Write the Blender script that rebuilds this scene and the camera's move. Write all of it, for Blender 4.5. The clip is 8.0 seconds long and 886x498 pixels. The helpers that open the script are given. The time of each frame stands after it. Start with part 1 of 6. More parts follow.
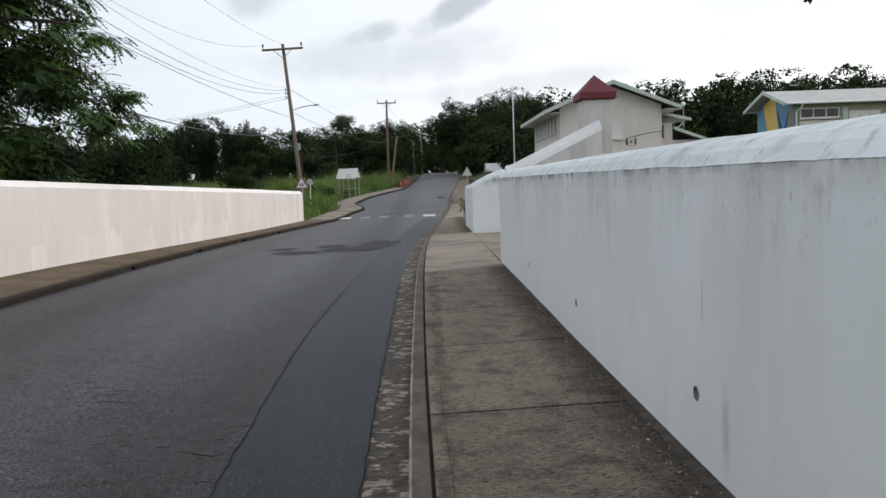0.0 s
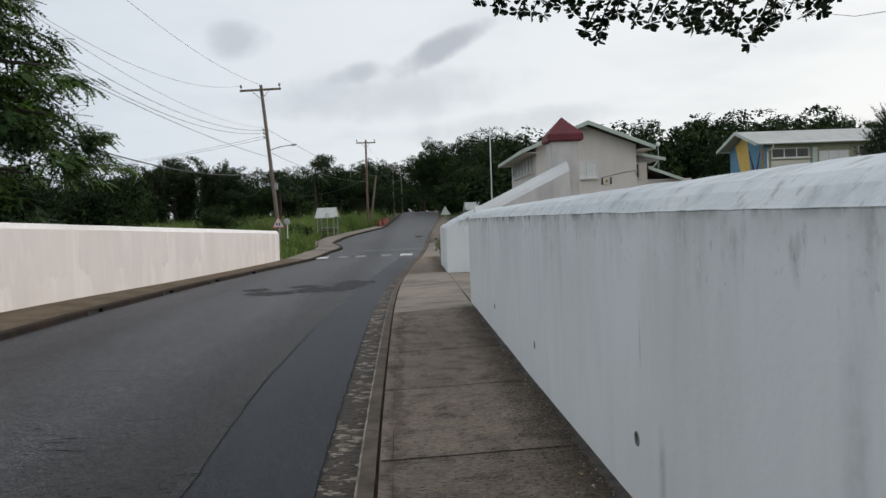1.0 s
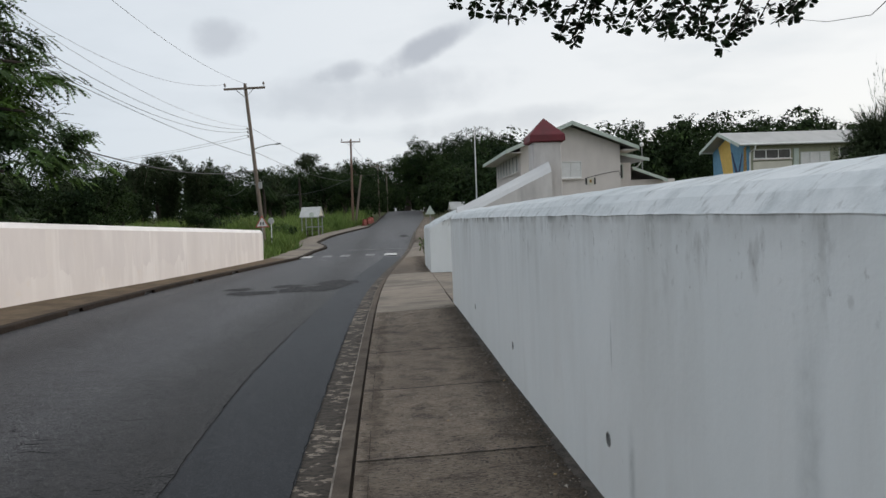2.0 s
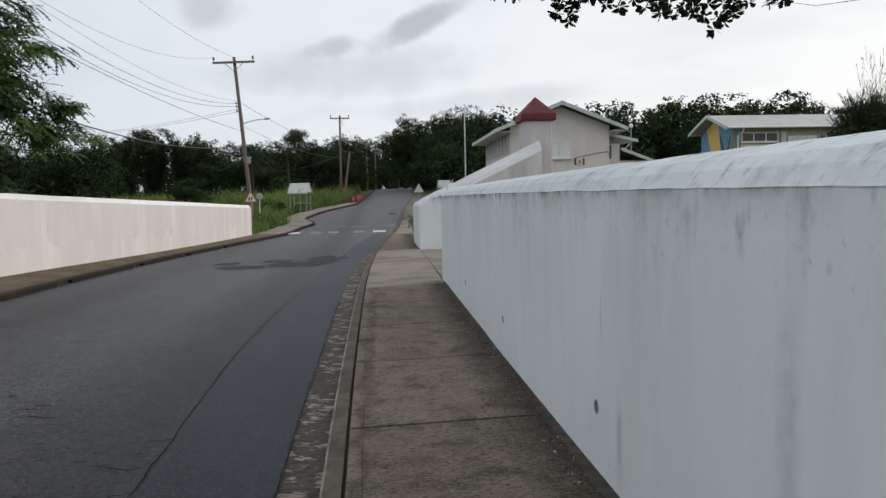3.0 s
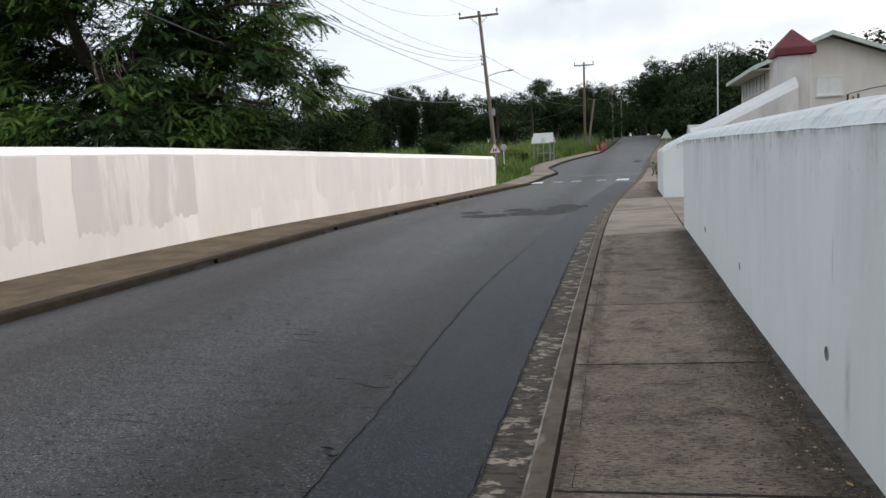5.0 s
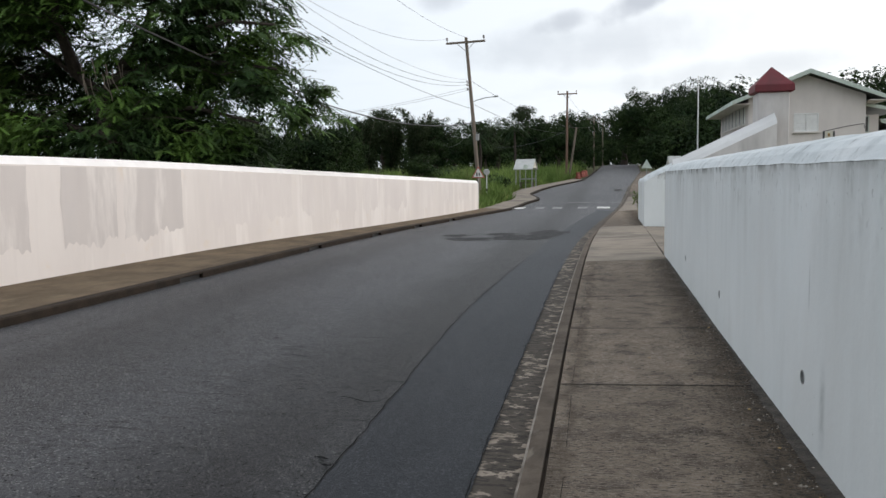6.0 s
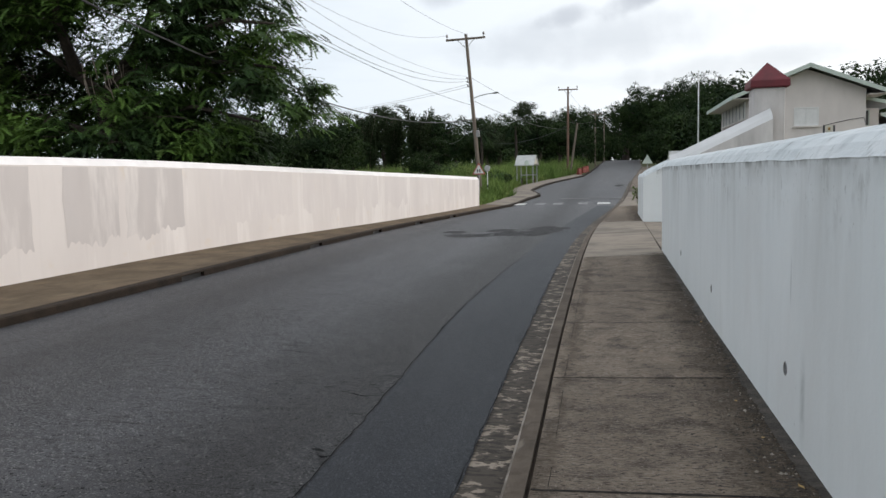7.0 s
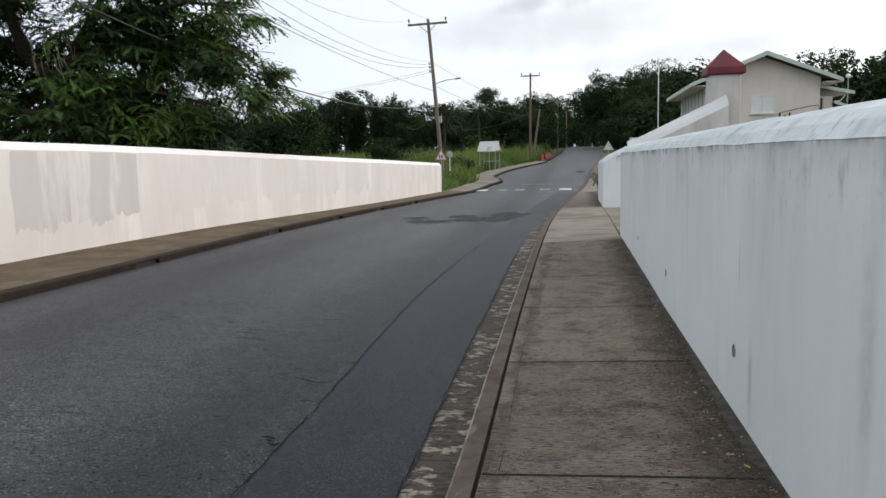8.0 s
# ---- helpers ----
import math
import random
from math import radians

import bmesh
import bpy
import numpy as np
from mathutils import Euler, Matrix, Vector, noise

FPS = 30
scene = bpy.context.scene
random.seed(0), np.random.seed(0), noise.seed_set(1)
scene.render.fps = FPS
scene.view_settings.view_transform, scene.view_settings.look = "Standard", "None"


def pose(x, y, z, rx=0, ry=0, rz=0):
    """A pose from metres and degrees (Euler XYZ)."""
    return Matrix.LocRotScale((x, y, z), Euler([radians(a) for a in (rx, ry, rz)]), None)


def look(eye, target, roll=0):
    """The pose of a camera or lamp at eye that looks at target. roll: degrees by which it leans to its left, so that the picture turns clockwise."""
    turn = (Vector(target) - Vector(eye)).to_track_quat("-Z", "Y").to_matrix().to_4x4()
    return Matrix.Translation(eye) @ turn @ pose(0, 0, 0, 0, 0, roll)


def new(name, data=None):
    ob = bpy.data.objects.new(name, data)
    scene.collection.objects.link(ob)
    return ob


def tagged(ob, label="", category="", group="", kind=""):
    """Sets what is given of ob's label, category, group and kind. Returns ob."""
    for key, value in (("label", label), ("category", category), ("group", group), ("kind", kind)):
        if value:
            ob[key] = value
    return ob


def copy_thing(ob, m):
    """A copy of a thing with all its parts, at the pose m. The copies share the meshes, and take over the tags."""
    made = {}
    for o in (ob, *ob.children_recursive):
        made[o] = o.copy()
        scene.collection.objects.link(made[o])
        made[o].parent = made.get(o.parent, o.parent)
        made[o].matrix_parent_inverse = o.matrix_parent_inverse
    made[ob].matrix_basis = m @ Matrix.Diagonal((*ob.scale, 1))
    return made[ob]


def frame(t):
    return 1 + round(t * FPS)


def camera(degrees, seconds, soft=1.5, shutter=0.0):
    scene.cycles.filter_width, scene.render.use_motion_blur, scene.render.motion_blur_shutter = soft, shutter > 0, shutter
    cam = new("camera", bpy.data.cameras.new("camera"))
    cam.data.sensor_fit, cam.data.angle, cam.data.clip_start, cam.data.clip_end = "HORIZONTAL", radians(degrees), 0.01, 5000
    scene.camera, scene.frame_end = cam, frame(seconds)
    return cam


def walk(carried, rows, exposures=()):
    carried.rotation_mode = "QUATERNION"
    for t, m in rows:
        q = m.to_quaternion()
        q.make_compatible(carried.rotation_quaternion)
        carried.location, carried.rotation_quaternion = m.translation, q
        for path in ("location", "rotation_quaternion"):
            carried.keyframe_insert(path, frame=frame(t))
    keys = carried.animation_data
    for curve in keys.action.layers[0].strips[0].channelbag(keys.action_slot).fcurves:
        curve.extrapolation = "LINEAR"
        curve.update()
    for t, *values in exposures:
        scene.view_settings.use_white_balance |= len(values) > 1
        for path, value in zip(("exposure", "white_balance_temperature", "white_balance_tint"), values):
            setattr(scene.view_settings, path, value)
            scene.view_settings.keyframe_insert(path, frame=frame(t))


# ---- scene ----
cam = camera(59.6, 8.0)
PATH = [
    (0, (-0.061, 0.401, 1.609), (-0.026, 2.394, 1.442), -2.1),
    (0.5, (0.052, 0.405, 1.64), (0.134, 2.401, 1.55), -2.3),
    (1, (0.165, 0.385, 1.643), (0.252, 2.382, 1.573), -2.2),
    (1.2, (0.218, 0.382, 1.659), (0.343, 2.377, 1.578), -2.7),
    (2.5, (0.23, 0.306, 1.65), (0.355, 2.301, 1.581), -1.7),
    (3, (0.168, 0.235, 1.626), (0.323, 2.225, 1.497), -1.2),
    (3.5, (0.16, 0.204, 1.61), (0.382, 2.181, 1.411), -2.0),
    (4, (0.231, 0.154, 1.613), (0.224, 2.147, 1.443), -2.2),
    (4.5, (0.315, 0.094, 1.589), (-0.003, 2.054, 1.347), -2.6),
    (4.7, (0.331, 0.046, 1.592), (-0.103, 1.983, 1.348), -3.9),
    (5.8, (0.267, -0.167, 1.603), (-0.234, 1.76, 1.417), -1.5),
    (6, (0.26, -0.219, 1.595), (-0.158, 1.729, 1.416), -0.9),
    (6.5, (0.278, -0.322, 1.61), (-0.082, 1.64, 1.467), -1.9),
    (7, (0.349, -0.326, 1.609), (-0.075, 1.62, 1.421), -1.3),
    (7.5, (0.421, -0.358, 1.6), (-0.015, 1.584, 1.406), -1.4),
    (8, (0.409, -0.271, 1.592), (0.077, 1.688, 1.367), -1.2),
]
EXPOSURES = [(0, 0.02), (0.5, -0.22), (1, -0.25), (2.5, -0.25), (3, -0.2), (3.5, -0.05), (4, -0.02), (4.5, 0.15), (6, 0.05), (6.5, 0.0), (7, 0.05), (8, 0.12)]
walk(cam, [(t, look(eye, target, roll)) for t, eye, target, roll in PATH], EXPOSURES)

# ---- world and light ----
SUN_AZ, SUN_EL = radians(82), radians(24)     # low light from beyond the near parapet
world = bpy.data.worlds.new("overcast_dusk")
scene.world = world
world.use_nodes = True


def build_world():
    nt = world.node_tree
    nt.nodes.clear()
    N, L = nt.nodes.new, nt.links.new
    out, bg = N("ShaderNodeOutputWorld"), N("ShaderNodeBackground")
    tc, sky = N("ShaderNodeTexCoord"), N("ShaderNodeTexSky")
    sky.sky_type, sky.sun_disc, sky.sun_elevation, sky.sun_rotation = "NISHITA", False, SUN_EL, SUN_AZ
    L(out.inputs[0], bg.outputs[0])

    def math_node(op, a, b=None):
        n = N("ShaderNodeMath")
        n.operation = op
        for i, v in enumerate((a, b)):
            if v is None:
                continue
            if isinstance(v, (int, float)):
                n.inputs[i].default_value = v
            else:
                L(v, n.inputs[i])
        return n.outputs[0]

    def mix(fac, a, b):
        n = N("ShaderNodeMix")
        n.data_type = "RGBA"
        for s, v in ((n.inputs[0], fac), (n.inputs[6], a), (n.inputs[7], b)):
            if isinstance(v, (int, float)):
                s.default_value = v
            elif isinstance(v, tuple):
                s.default_value = (*v, 1)
            else:
                L(v, s)
        return n.outputs[2]

    sep = N("ShaderNodeSeparateXYZ")
    L(tc.outputs["Generated"], sep.inputs[0])
    x, y, z = sep.outputs
    # cloud deck: cool to the left, brighter and warmer to the right where the sun is behind it
    side = math_node("MULTIPLY_ADD", x, 0.7)
    side.node.inputs[2].default_value = 0.32
    side.node.use_clamp = True
    deck = mix(side, (0.70, 0.775, 0.86), (1.25, 1.20, 1.12))
    high = math_node("MULTIPLY_ADD", z, 1.5)
    high.node.inputs[2].default_value = 0.0
    high.node.use_clamp = True
    deck = mix(high, deck, (0.91, 0.96, 1.01))
    # soft billows
    zz = math_node("ADD", math_node("MAXIMUM", z, 0.0), 0.12)
    comb = N("ShaderNodeCombineXYZ")
    L(math_node("DIVIDE", x, zz), comb.inputs[0])
    L(math_node("DIVIDE", y, zz), comb.inputs[1])
    nz = N("ShaderNodeTexNoise")
    nz.inputs["Scale"].default_value, nz.inputs["Detail"].default_value, nz.inputs["Roughness"].default_value = 1.1, 6, 0.55
    L(comb.outputs[0], nz.inputs["Vector"])
    ramp = N("ShaderNodeMapRange")
    ramp.inputs[1].default_value, ramp.inputs[2].default_value, ramp.inputs[4].default_value = 0.47, 0.72, 0.28
    L(nz.outputs[0], ramp.inputs[0])
    deck = mix(ramp.outputs[0], deck, (0.54, 0.60, 0.66))
    # the darker scraps of cloud: azimuth and elevation of each, half sizes, slope
    az = math_node("ARCTAN2", x, y)
    el = math_node("ARCSINE", z)
    nz2 = N("ShaderNodeTexNoise")
    nz2.inputs["Scale"].default_value, nz2.inputs["Detail"].default_value = 17, 7
    L(tc.outputs["Generated"], nz2.inputs["Vector"])
    wob = math_node("MULTIPLY", math_node("SUBTRACT", nz2.outputs[0], 0.5), 3.6)
    for a0, e0, ra, re_, slope, strength in CLOUDS:
        da = math_node("SUBTRACT", az, radians(a0))
        de = math_node("SUBTRACT", math_node("SUBTRACT", el, radians(e0)), math_node("MULTIPLY", da, slope))
        qa = math_node("POWER", math_node("DIVIDE", da, radians(ra)), 2)
        qe = math_node("POWER", math_node("DIVIDE", de, radians(re_)), 2)
        d = math_node("ADD", math_node("ADD", qa, qe), wob)
        m = N("ShaderNodeMapRange")
        m.inputs[1].default_value, m.inputs[2].default_value = 1.7, -0.3
        m.inputs[3].default_value, m.inputs[4].default_value = 0, strength
        m.interpolation_type = "SMOOTHSTEP"
        L(d, m.inputs[0])
        deck = mix(m.outputs[0], deck, (0.47, 0.50, 0.56))
    skyc = N("ShaderNodeMix")
    skyc.data_type, skyc.blend_type = "RGBA", "MULTIPLY"
    skyc.inputs[0].default_value = 1
    L(sky.outputs[0], skyc.inputs[6])
    skyc.inputs[7].default_value = (0.08, 0.08, 0.08, 1)
    L(mix(0.9, skyc.outputs[2], deck), bg.inputs[0])
    bg.inputs[1].default_value = SKY


CLOUDS = [(3.0, 12.6, 3.4, 0.9, 0.42, 0.8), (-3.0, 11.0, 1.9, 0.7, 0.15, 0.6), (-11.5, 13.2, 2.6, 1.2, 0.1, 0.55),
          (-2.0, 9.3, 9.0, 1.6, 0.05, 0.35), (-8, 17.5, 4.0, 1.2, 0.1, 0.4), (8, 7.0, 7.0, 0.9, 0.1, 0.3)]
SKY = 1.15
build_world()

sun = new("sun", bpy.data.lights.new("sun", "SUN"))
sun.data.energy, sun.data.angle, sun.data.color = 1.2, radians(40), (1.0, 0.89, 0.82)
sun.matrix_world = look((math.sin(SUN_AZ) * 50, math.cos(SUN_AZ) * 50, math.tan(SUN_EL) * 50), (0, 0, 0))


# ---- materials ----
def material(name, a, b, scale=4.0, rough=0.85, detail=6, stretch=(1, 1, 1), contrast=(0.35, 0.65), bump=0.15, bump_scale=60.0,
             speck=None, metal=0.0, per_piece=0.0, island=0.0, spec=0.5, marks=(), runs_and_shade=()):
    """Two colours mixed by noise, with fine specks, relief and further stain layers.
    marks: (colour, noise scale, stretch, low, high, strength); the last argument: the same for rain streaks and for
    shade painted in under the coping, with the heights between which they run down."""
    m = bpy.data.materials.new(name)
    m.use_nodes = True
    nt = m.node_tree
    N, L = nt.nodes.new, nt.links.new
    bsdf = nt.nodes["Principled BSDF"]
    tc = N("ShaderNodeTexCoord")

    def noise_fac(sc, st, lo, hi, det=6, offset=0.0):
        mp = N("ShaderNodeMapping")
        mp.inputs["Scale"].default_value = st
        mp.inputs["Location"].default_value = (offset, offset * 0.7, offset * 1.3)
        L(tc.outputs["Object"], mp.inputs[0])
        n = N("ShaderNodeTexNoise")
        n.inputs["Scale"].default_value, n.inputs["Detail"].default_value = sc, det
        n.inputs["Roughness"].default_value = 0.6
        L(mp.outputs[0], n.inputs["Vector"])
        r = N("ShaderNodeMapRange")
        r.inputs[1].default_value, r.inputs[2].default_value = lo, hi
        L(n.outputs[0], r.inputs[0])
        return r.outputs[0]

    def mix(fac, c1, c2, blend="MIX"):
        n = N("ShaderNodeMix")
        n.data_type, n.blend_type = "RGBA", blend
        for s, v in ((n.inputs[0], fac), (n.inputs[6], c1), (n.inputs[7], c2)):
            if isinstance(v, (int, float)):
                s.default_value = v
            elif isinstance(v, tuple):
                s.default_value = (*v, 1)
            else:
                L(v, s)
        return n.outputs[2]

    col = mix(noise_fac(scale, stretch, *contrast, detail), a, b)
    for i, (c, sc, st, lo, hi, strength) in enumerate(marks):
        f = noise_fac(sc, st, lo, hi, 7, 3.1 * (i + 1))
        k = N("ShaderNodeMath")
        k.operation, k.inputs[1].default_value = "MULTIPLY", strength
        L(f, k.inputs[0])
        col = mix(k.outputs[0], col, c)
    for i, (c, sc, st, lo, hi, strength, z0, z1) in enumerate(runs_and_shade):
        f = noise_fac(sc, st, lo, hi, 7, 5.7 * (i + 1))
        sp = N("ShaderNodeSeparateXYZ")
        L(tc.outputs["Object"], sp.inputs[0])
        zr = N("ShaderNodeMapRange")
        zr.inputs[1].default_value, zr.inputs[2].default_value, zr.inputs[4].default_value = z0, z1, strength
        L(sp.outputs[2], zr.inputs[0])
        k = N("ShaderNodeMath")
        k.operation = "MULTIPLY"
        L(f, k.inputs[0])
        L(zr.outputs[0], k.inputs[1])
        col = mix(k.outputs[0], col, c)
    if speck:
        c, sc, lo, hi = speck
        v = N("ShaderNodeTexVoronoi")
        v.inputs["Scale"].default_value = sc
        L(tc.outputs["Object"], v.inputs["Vector"])
        s = N("ShaderNodeSeparateColor")
        L(v.outputs["Color"], s.inputs[0])
        r = N("ShaderNodeMapRange")
        r.inputs[1].default_value, r.inputs[2].default_value = lo, hi
        L(s.outputs[0], r.inputs[0])
        col = mix(r.outputs[0], col, c)
    for amount, src in ((per_piece, "ShaderNodeObjectInfo"), (island, "ShaderNodeNewGeometry")):
        if amount:
            o = N(src)
            r = N("ShaderNodeMapRange")
            r.inputs[3].default_value, r.inputs[4].default_value = 1 - amount, 1 + amount
            L(o.outputs["Random" if src == "ShaderNodeObjectInfo" else "Random Per Island"], r.inputs[0])
            hs = N("ShaderNodeHueSaturation")
            L(r.outputs[0], hs.inputs["Value"])
            L(col, hs.inputs["Color"])
            col = hs.outputs[0]
    L(col, bsdf.inputs["Base Color"])
    bsdf.inputs["Roughness"].default_value, bsdf.inputs["Metallic"].default_value = rough, metal
    bsdf.inputs["Specular IOR Level"].default_value = spec
    if bump:
        b_ = N("ShaderNodeBump")
        b_.inputs["Strength"].default_value, b_.inputs["Distance"].default_value = bump, 0.01
        L(noise_fac(bump_scale, (1, 1, 1), 0.2, 0.8, 4, 9.0), b_.inputs["Height"])
        L(b_.outputs[0], bsdf.inputs["Normal"])
    return m


ASPHALT = material("worn_asphalt", (0.035, 0.0358, 0.0412), (0.063, 0.0635, 0.0705), 0.55, 0.52, 8, (1, 0.3, 1), (0.3, 0.7), 0.8, 110,
                   speck=((0.34, 0.335, 0.33), 105, 0.88, 1.03),
                   marks=(((0.018, 0.0172, 0.018), 0.42, (1, 0.06, 1), 0.46, 0.66, 0.8), ((0.075, 0.075, 0.08), 3.5, (1, 0.5, 1), 0.56, 0.8, 0.4),
                          ((0.004, 0.004, 0.004), 26, (0.6, 1.5, 1), 0.53, 0.64, 0.9), ((0.085, 0.085, 0.09), 1.2, (0.5, 6, 1), 0.58, 0.75, 0.4),
                          ((0.005, 0.005, 0.005), 3.2, (0.25, 3.6, 1), 0.59, 0.65, 0.7), ((0.15, 0.148, 0.148), 70, (1, 0.8, 1), 0.57, 0.66, 0.6),
                          ((0.003, 0.003, 0.003), 9, (0.35, 2.2, 1), 0.61, 0.65, 0.8)))
TRENCH = material("newer_asphalt", (0.0235, 0.0262, 0.0315), (0.0355, 0.0387, 0.0455), 0.8, 0.55, 8, (1, 0.25, 1), (0.3, 0.7), 0.6, 120,
                  speck=((0.12, 0.126, 0.135), 115, 0.89, 1.02),
                  marks=(((0.013, 0.015, 0.019), 0.9, (1, 0.15, 1), 0.50, 0.72, 0.7), ((0.006, 0.007, 0.008), 60, (1, 1, 1), 0.6, 0.70, 0.8)))


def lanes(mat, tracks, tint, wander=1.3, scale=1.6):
    """Ragged darker lanes that run along y, such as oily tyre tracks or a band beside a wall: (x, half width,
    strength).
    """
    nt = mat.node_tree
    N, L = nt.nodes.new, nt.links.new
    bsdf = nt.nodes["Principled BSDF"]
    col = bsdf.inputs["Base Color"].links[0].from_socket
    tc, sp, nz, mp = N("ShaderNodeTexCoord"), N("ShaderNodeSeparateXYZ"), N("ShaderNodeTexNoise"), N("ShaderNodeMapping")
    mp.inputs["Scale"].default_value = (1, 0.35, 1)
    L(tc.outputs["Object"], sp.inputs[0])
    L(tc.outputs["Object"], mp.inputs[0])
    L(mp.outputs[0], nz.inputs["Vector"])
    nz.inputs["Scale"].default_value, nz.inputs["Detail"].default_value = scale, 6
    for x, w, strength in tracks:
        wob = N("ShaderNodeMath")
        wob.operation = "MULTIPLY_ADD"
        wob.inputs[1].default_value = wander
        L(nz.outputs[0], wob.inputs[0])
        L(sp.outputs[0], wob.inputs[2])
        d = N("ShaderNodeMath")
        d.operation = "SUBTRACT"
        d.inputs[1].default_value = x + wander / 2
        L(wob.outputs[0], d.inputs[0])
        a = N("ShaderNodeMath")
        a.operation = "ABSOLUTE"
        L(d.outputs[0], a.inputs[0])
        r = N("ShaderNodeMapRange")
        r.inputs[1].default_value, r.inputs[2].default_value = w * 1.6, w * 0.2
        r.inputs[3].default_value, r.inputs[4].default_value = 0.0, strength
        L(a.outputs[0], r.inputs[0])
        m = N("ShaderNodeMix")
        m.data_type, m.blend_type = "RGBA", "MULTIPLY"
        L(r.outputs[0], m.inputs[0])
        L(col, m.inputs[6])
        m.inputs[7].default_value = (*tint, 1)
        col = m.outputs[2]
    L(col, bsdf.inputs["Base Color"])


lanes(ASPHALT, ((-1.85, 0.7, 1.0), (-5.2, 0.5, 0.55)), (0.40, 0.385, 0.39))
TAR = material("tar", (0.005, 0.005, 0.005), (0.013, 0.013, 0.013), 12, 0.9, bump=0.3, spec=0.15)
JOINT = material("joint_dirt", (0.010, 0.009, 0.008), (0.03, 0.026, 0.022), 14, 0.95, bump=0.3, spec=0.2)
AGGREGATE = material("exposed_aggregate", (0.17, 0.168, 0.168), (0.10, 0.10, 0.103), 3.0, 0.7, 4, bump=0.0, island=0.55, spec=0.2)
PATCH = material("rough_patch", (0.013, 0.013, 0.0135), (0.050, 0.049, 0.050), 5.0, 0.6, 8, contrast=(0.35, 0.65), bump=1.0, bump_scale=30)
PAINT_W = material("worn_road_paint", (0.62, 0.62, 0.60), (0.30, 0.30, 0.30), 3.0, 0.7, 8, contrast=(0.45, 0.8), bump=0.3)
PAINT_OLD = material("faded_road_paint", (0.25, 0.25, 0.248), (0.075, 0.075, 0.075), 2.5, 0.6, 8, contrast=(0.35, 0.7), bump=0.3)
SLAB = material("brown_pavement_concrete", (0.24, 0.19, 0.146), (0.13, 0.102, 0.079), 1.7, 0.9, 10, contrast=(0.3, 0.7), bump=1.0, bump_scale=80,
                speck=((0.36, 0.31, 0.26), 210, 0.90, 1.0), per_piece=0.10,
                marks=(((0.036, 0.028, 0.022), 3.5, (1, 1, 1), 0.50, 0.68, 0.75), ((0.26, 0.21, 0.165), 1.4, (1, 1, 1), 0.52, 0.72, 0.5),
                       ((0.34, 0.28, 0.22), 6, (0.6, 9, 1), 0.56, 0.70, 0.45), ((0.40, 0.35, 0.30), 34, (0.45, 2.4, 1), 0.54, 0.64, 0.45),
                       ((0.018, 0.014, 0.011), 42, (0.55, 2.4, 1), 0.52, 0.62, 0.9)))
# slabs tinted darker towards the wall foot and along the kerb gap
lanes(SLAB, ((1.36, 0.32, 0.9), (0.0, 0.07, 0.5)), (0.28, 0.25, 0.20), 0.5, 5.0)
SLAB_L = material("pale_pavement_concrete", (0.265, 0.225, 0.18), (0.185, 0.155, 0.124), 1.6, 0.9, 9, contrast=(0.3, 0.7), bump=0.3, bump_scale=90,
                  marks=(((0.105, 0.09, 0.075), 1.1, (0.5, 1.2, 1), 0.48, 0.62, 0.85), ((0.14, 0.12, 0.10), 14, (1, 1, 1), 0.55, 0.7, 0.5)))
KERB = material("stained_kerb_concrete", (0.135, 0.107, 0.083), (0.072, 0.057, 0.045), 3.0, 0.9, 9, bump=0.6, bump_scale=80,
                marks=(((0.045, 0.036, 0.028), 7, (1, 1, 1), 0.52, 0.70, 0.7), ((0.28, 0.24, 0.20), 9, (1, 0.3, 1), 0.60, 0.72, 0.5)))
KERB_EDGE = material("worn_kerb_arris", (0.30, 0.265, 0.23), (0.13, 0.11, 0.09), 7.0, 0.9, 8, (1, 0.5, 1), (0.42, 0.6), 0.5, 80)
KERB_D = material("damp_kerb_concrete", (0.040, 0.029, 0.021), (0.018, 0.014, 0.011), 2.2, 0.9, 9, bump=0.4, bump_scale=80)
WALK_L = material("mossy_walk_concrete", (0.155, 0.116, 0.077), (0.09, 0.068, 0.045), 1.2, 0.9, 9, bump=0.35, bump_scale=70,
                  marks=(((0.07, 0.053, 0.035), 3.0, (1, 0.4, 1), 0.50, 0.72, 0.7), ((0.24, 0.19, 0.13), 5.0, (1, 0.5, 1), 0.58, 0.75, 0.4)))
GUTTER = material("blotched_gutter_concrete", (0.31, 0.26, 0.21), (0.20, 0.165, 0.13), 5.0, 0.85, 8, bump=0.4, bump_scale=60,
                  marks=(((0.050, 0.041, 0.033), 7.5, (0.8, 1.05, 1), 0.44, 0.475, 0.93), ((0.028, 0.023, 0.019), 17, (0.6, 1.3, 1), 0.52, 0.56, 0.85)))
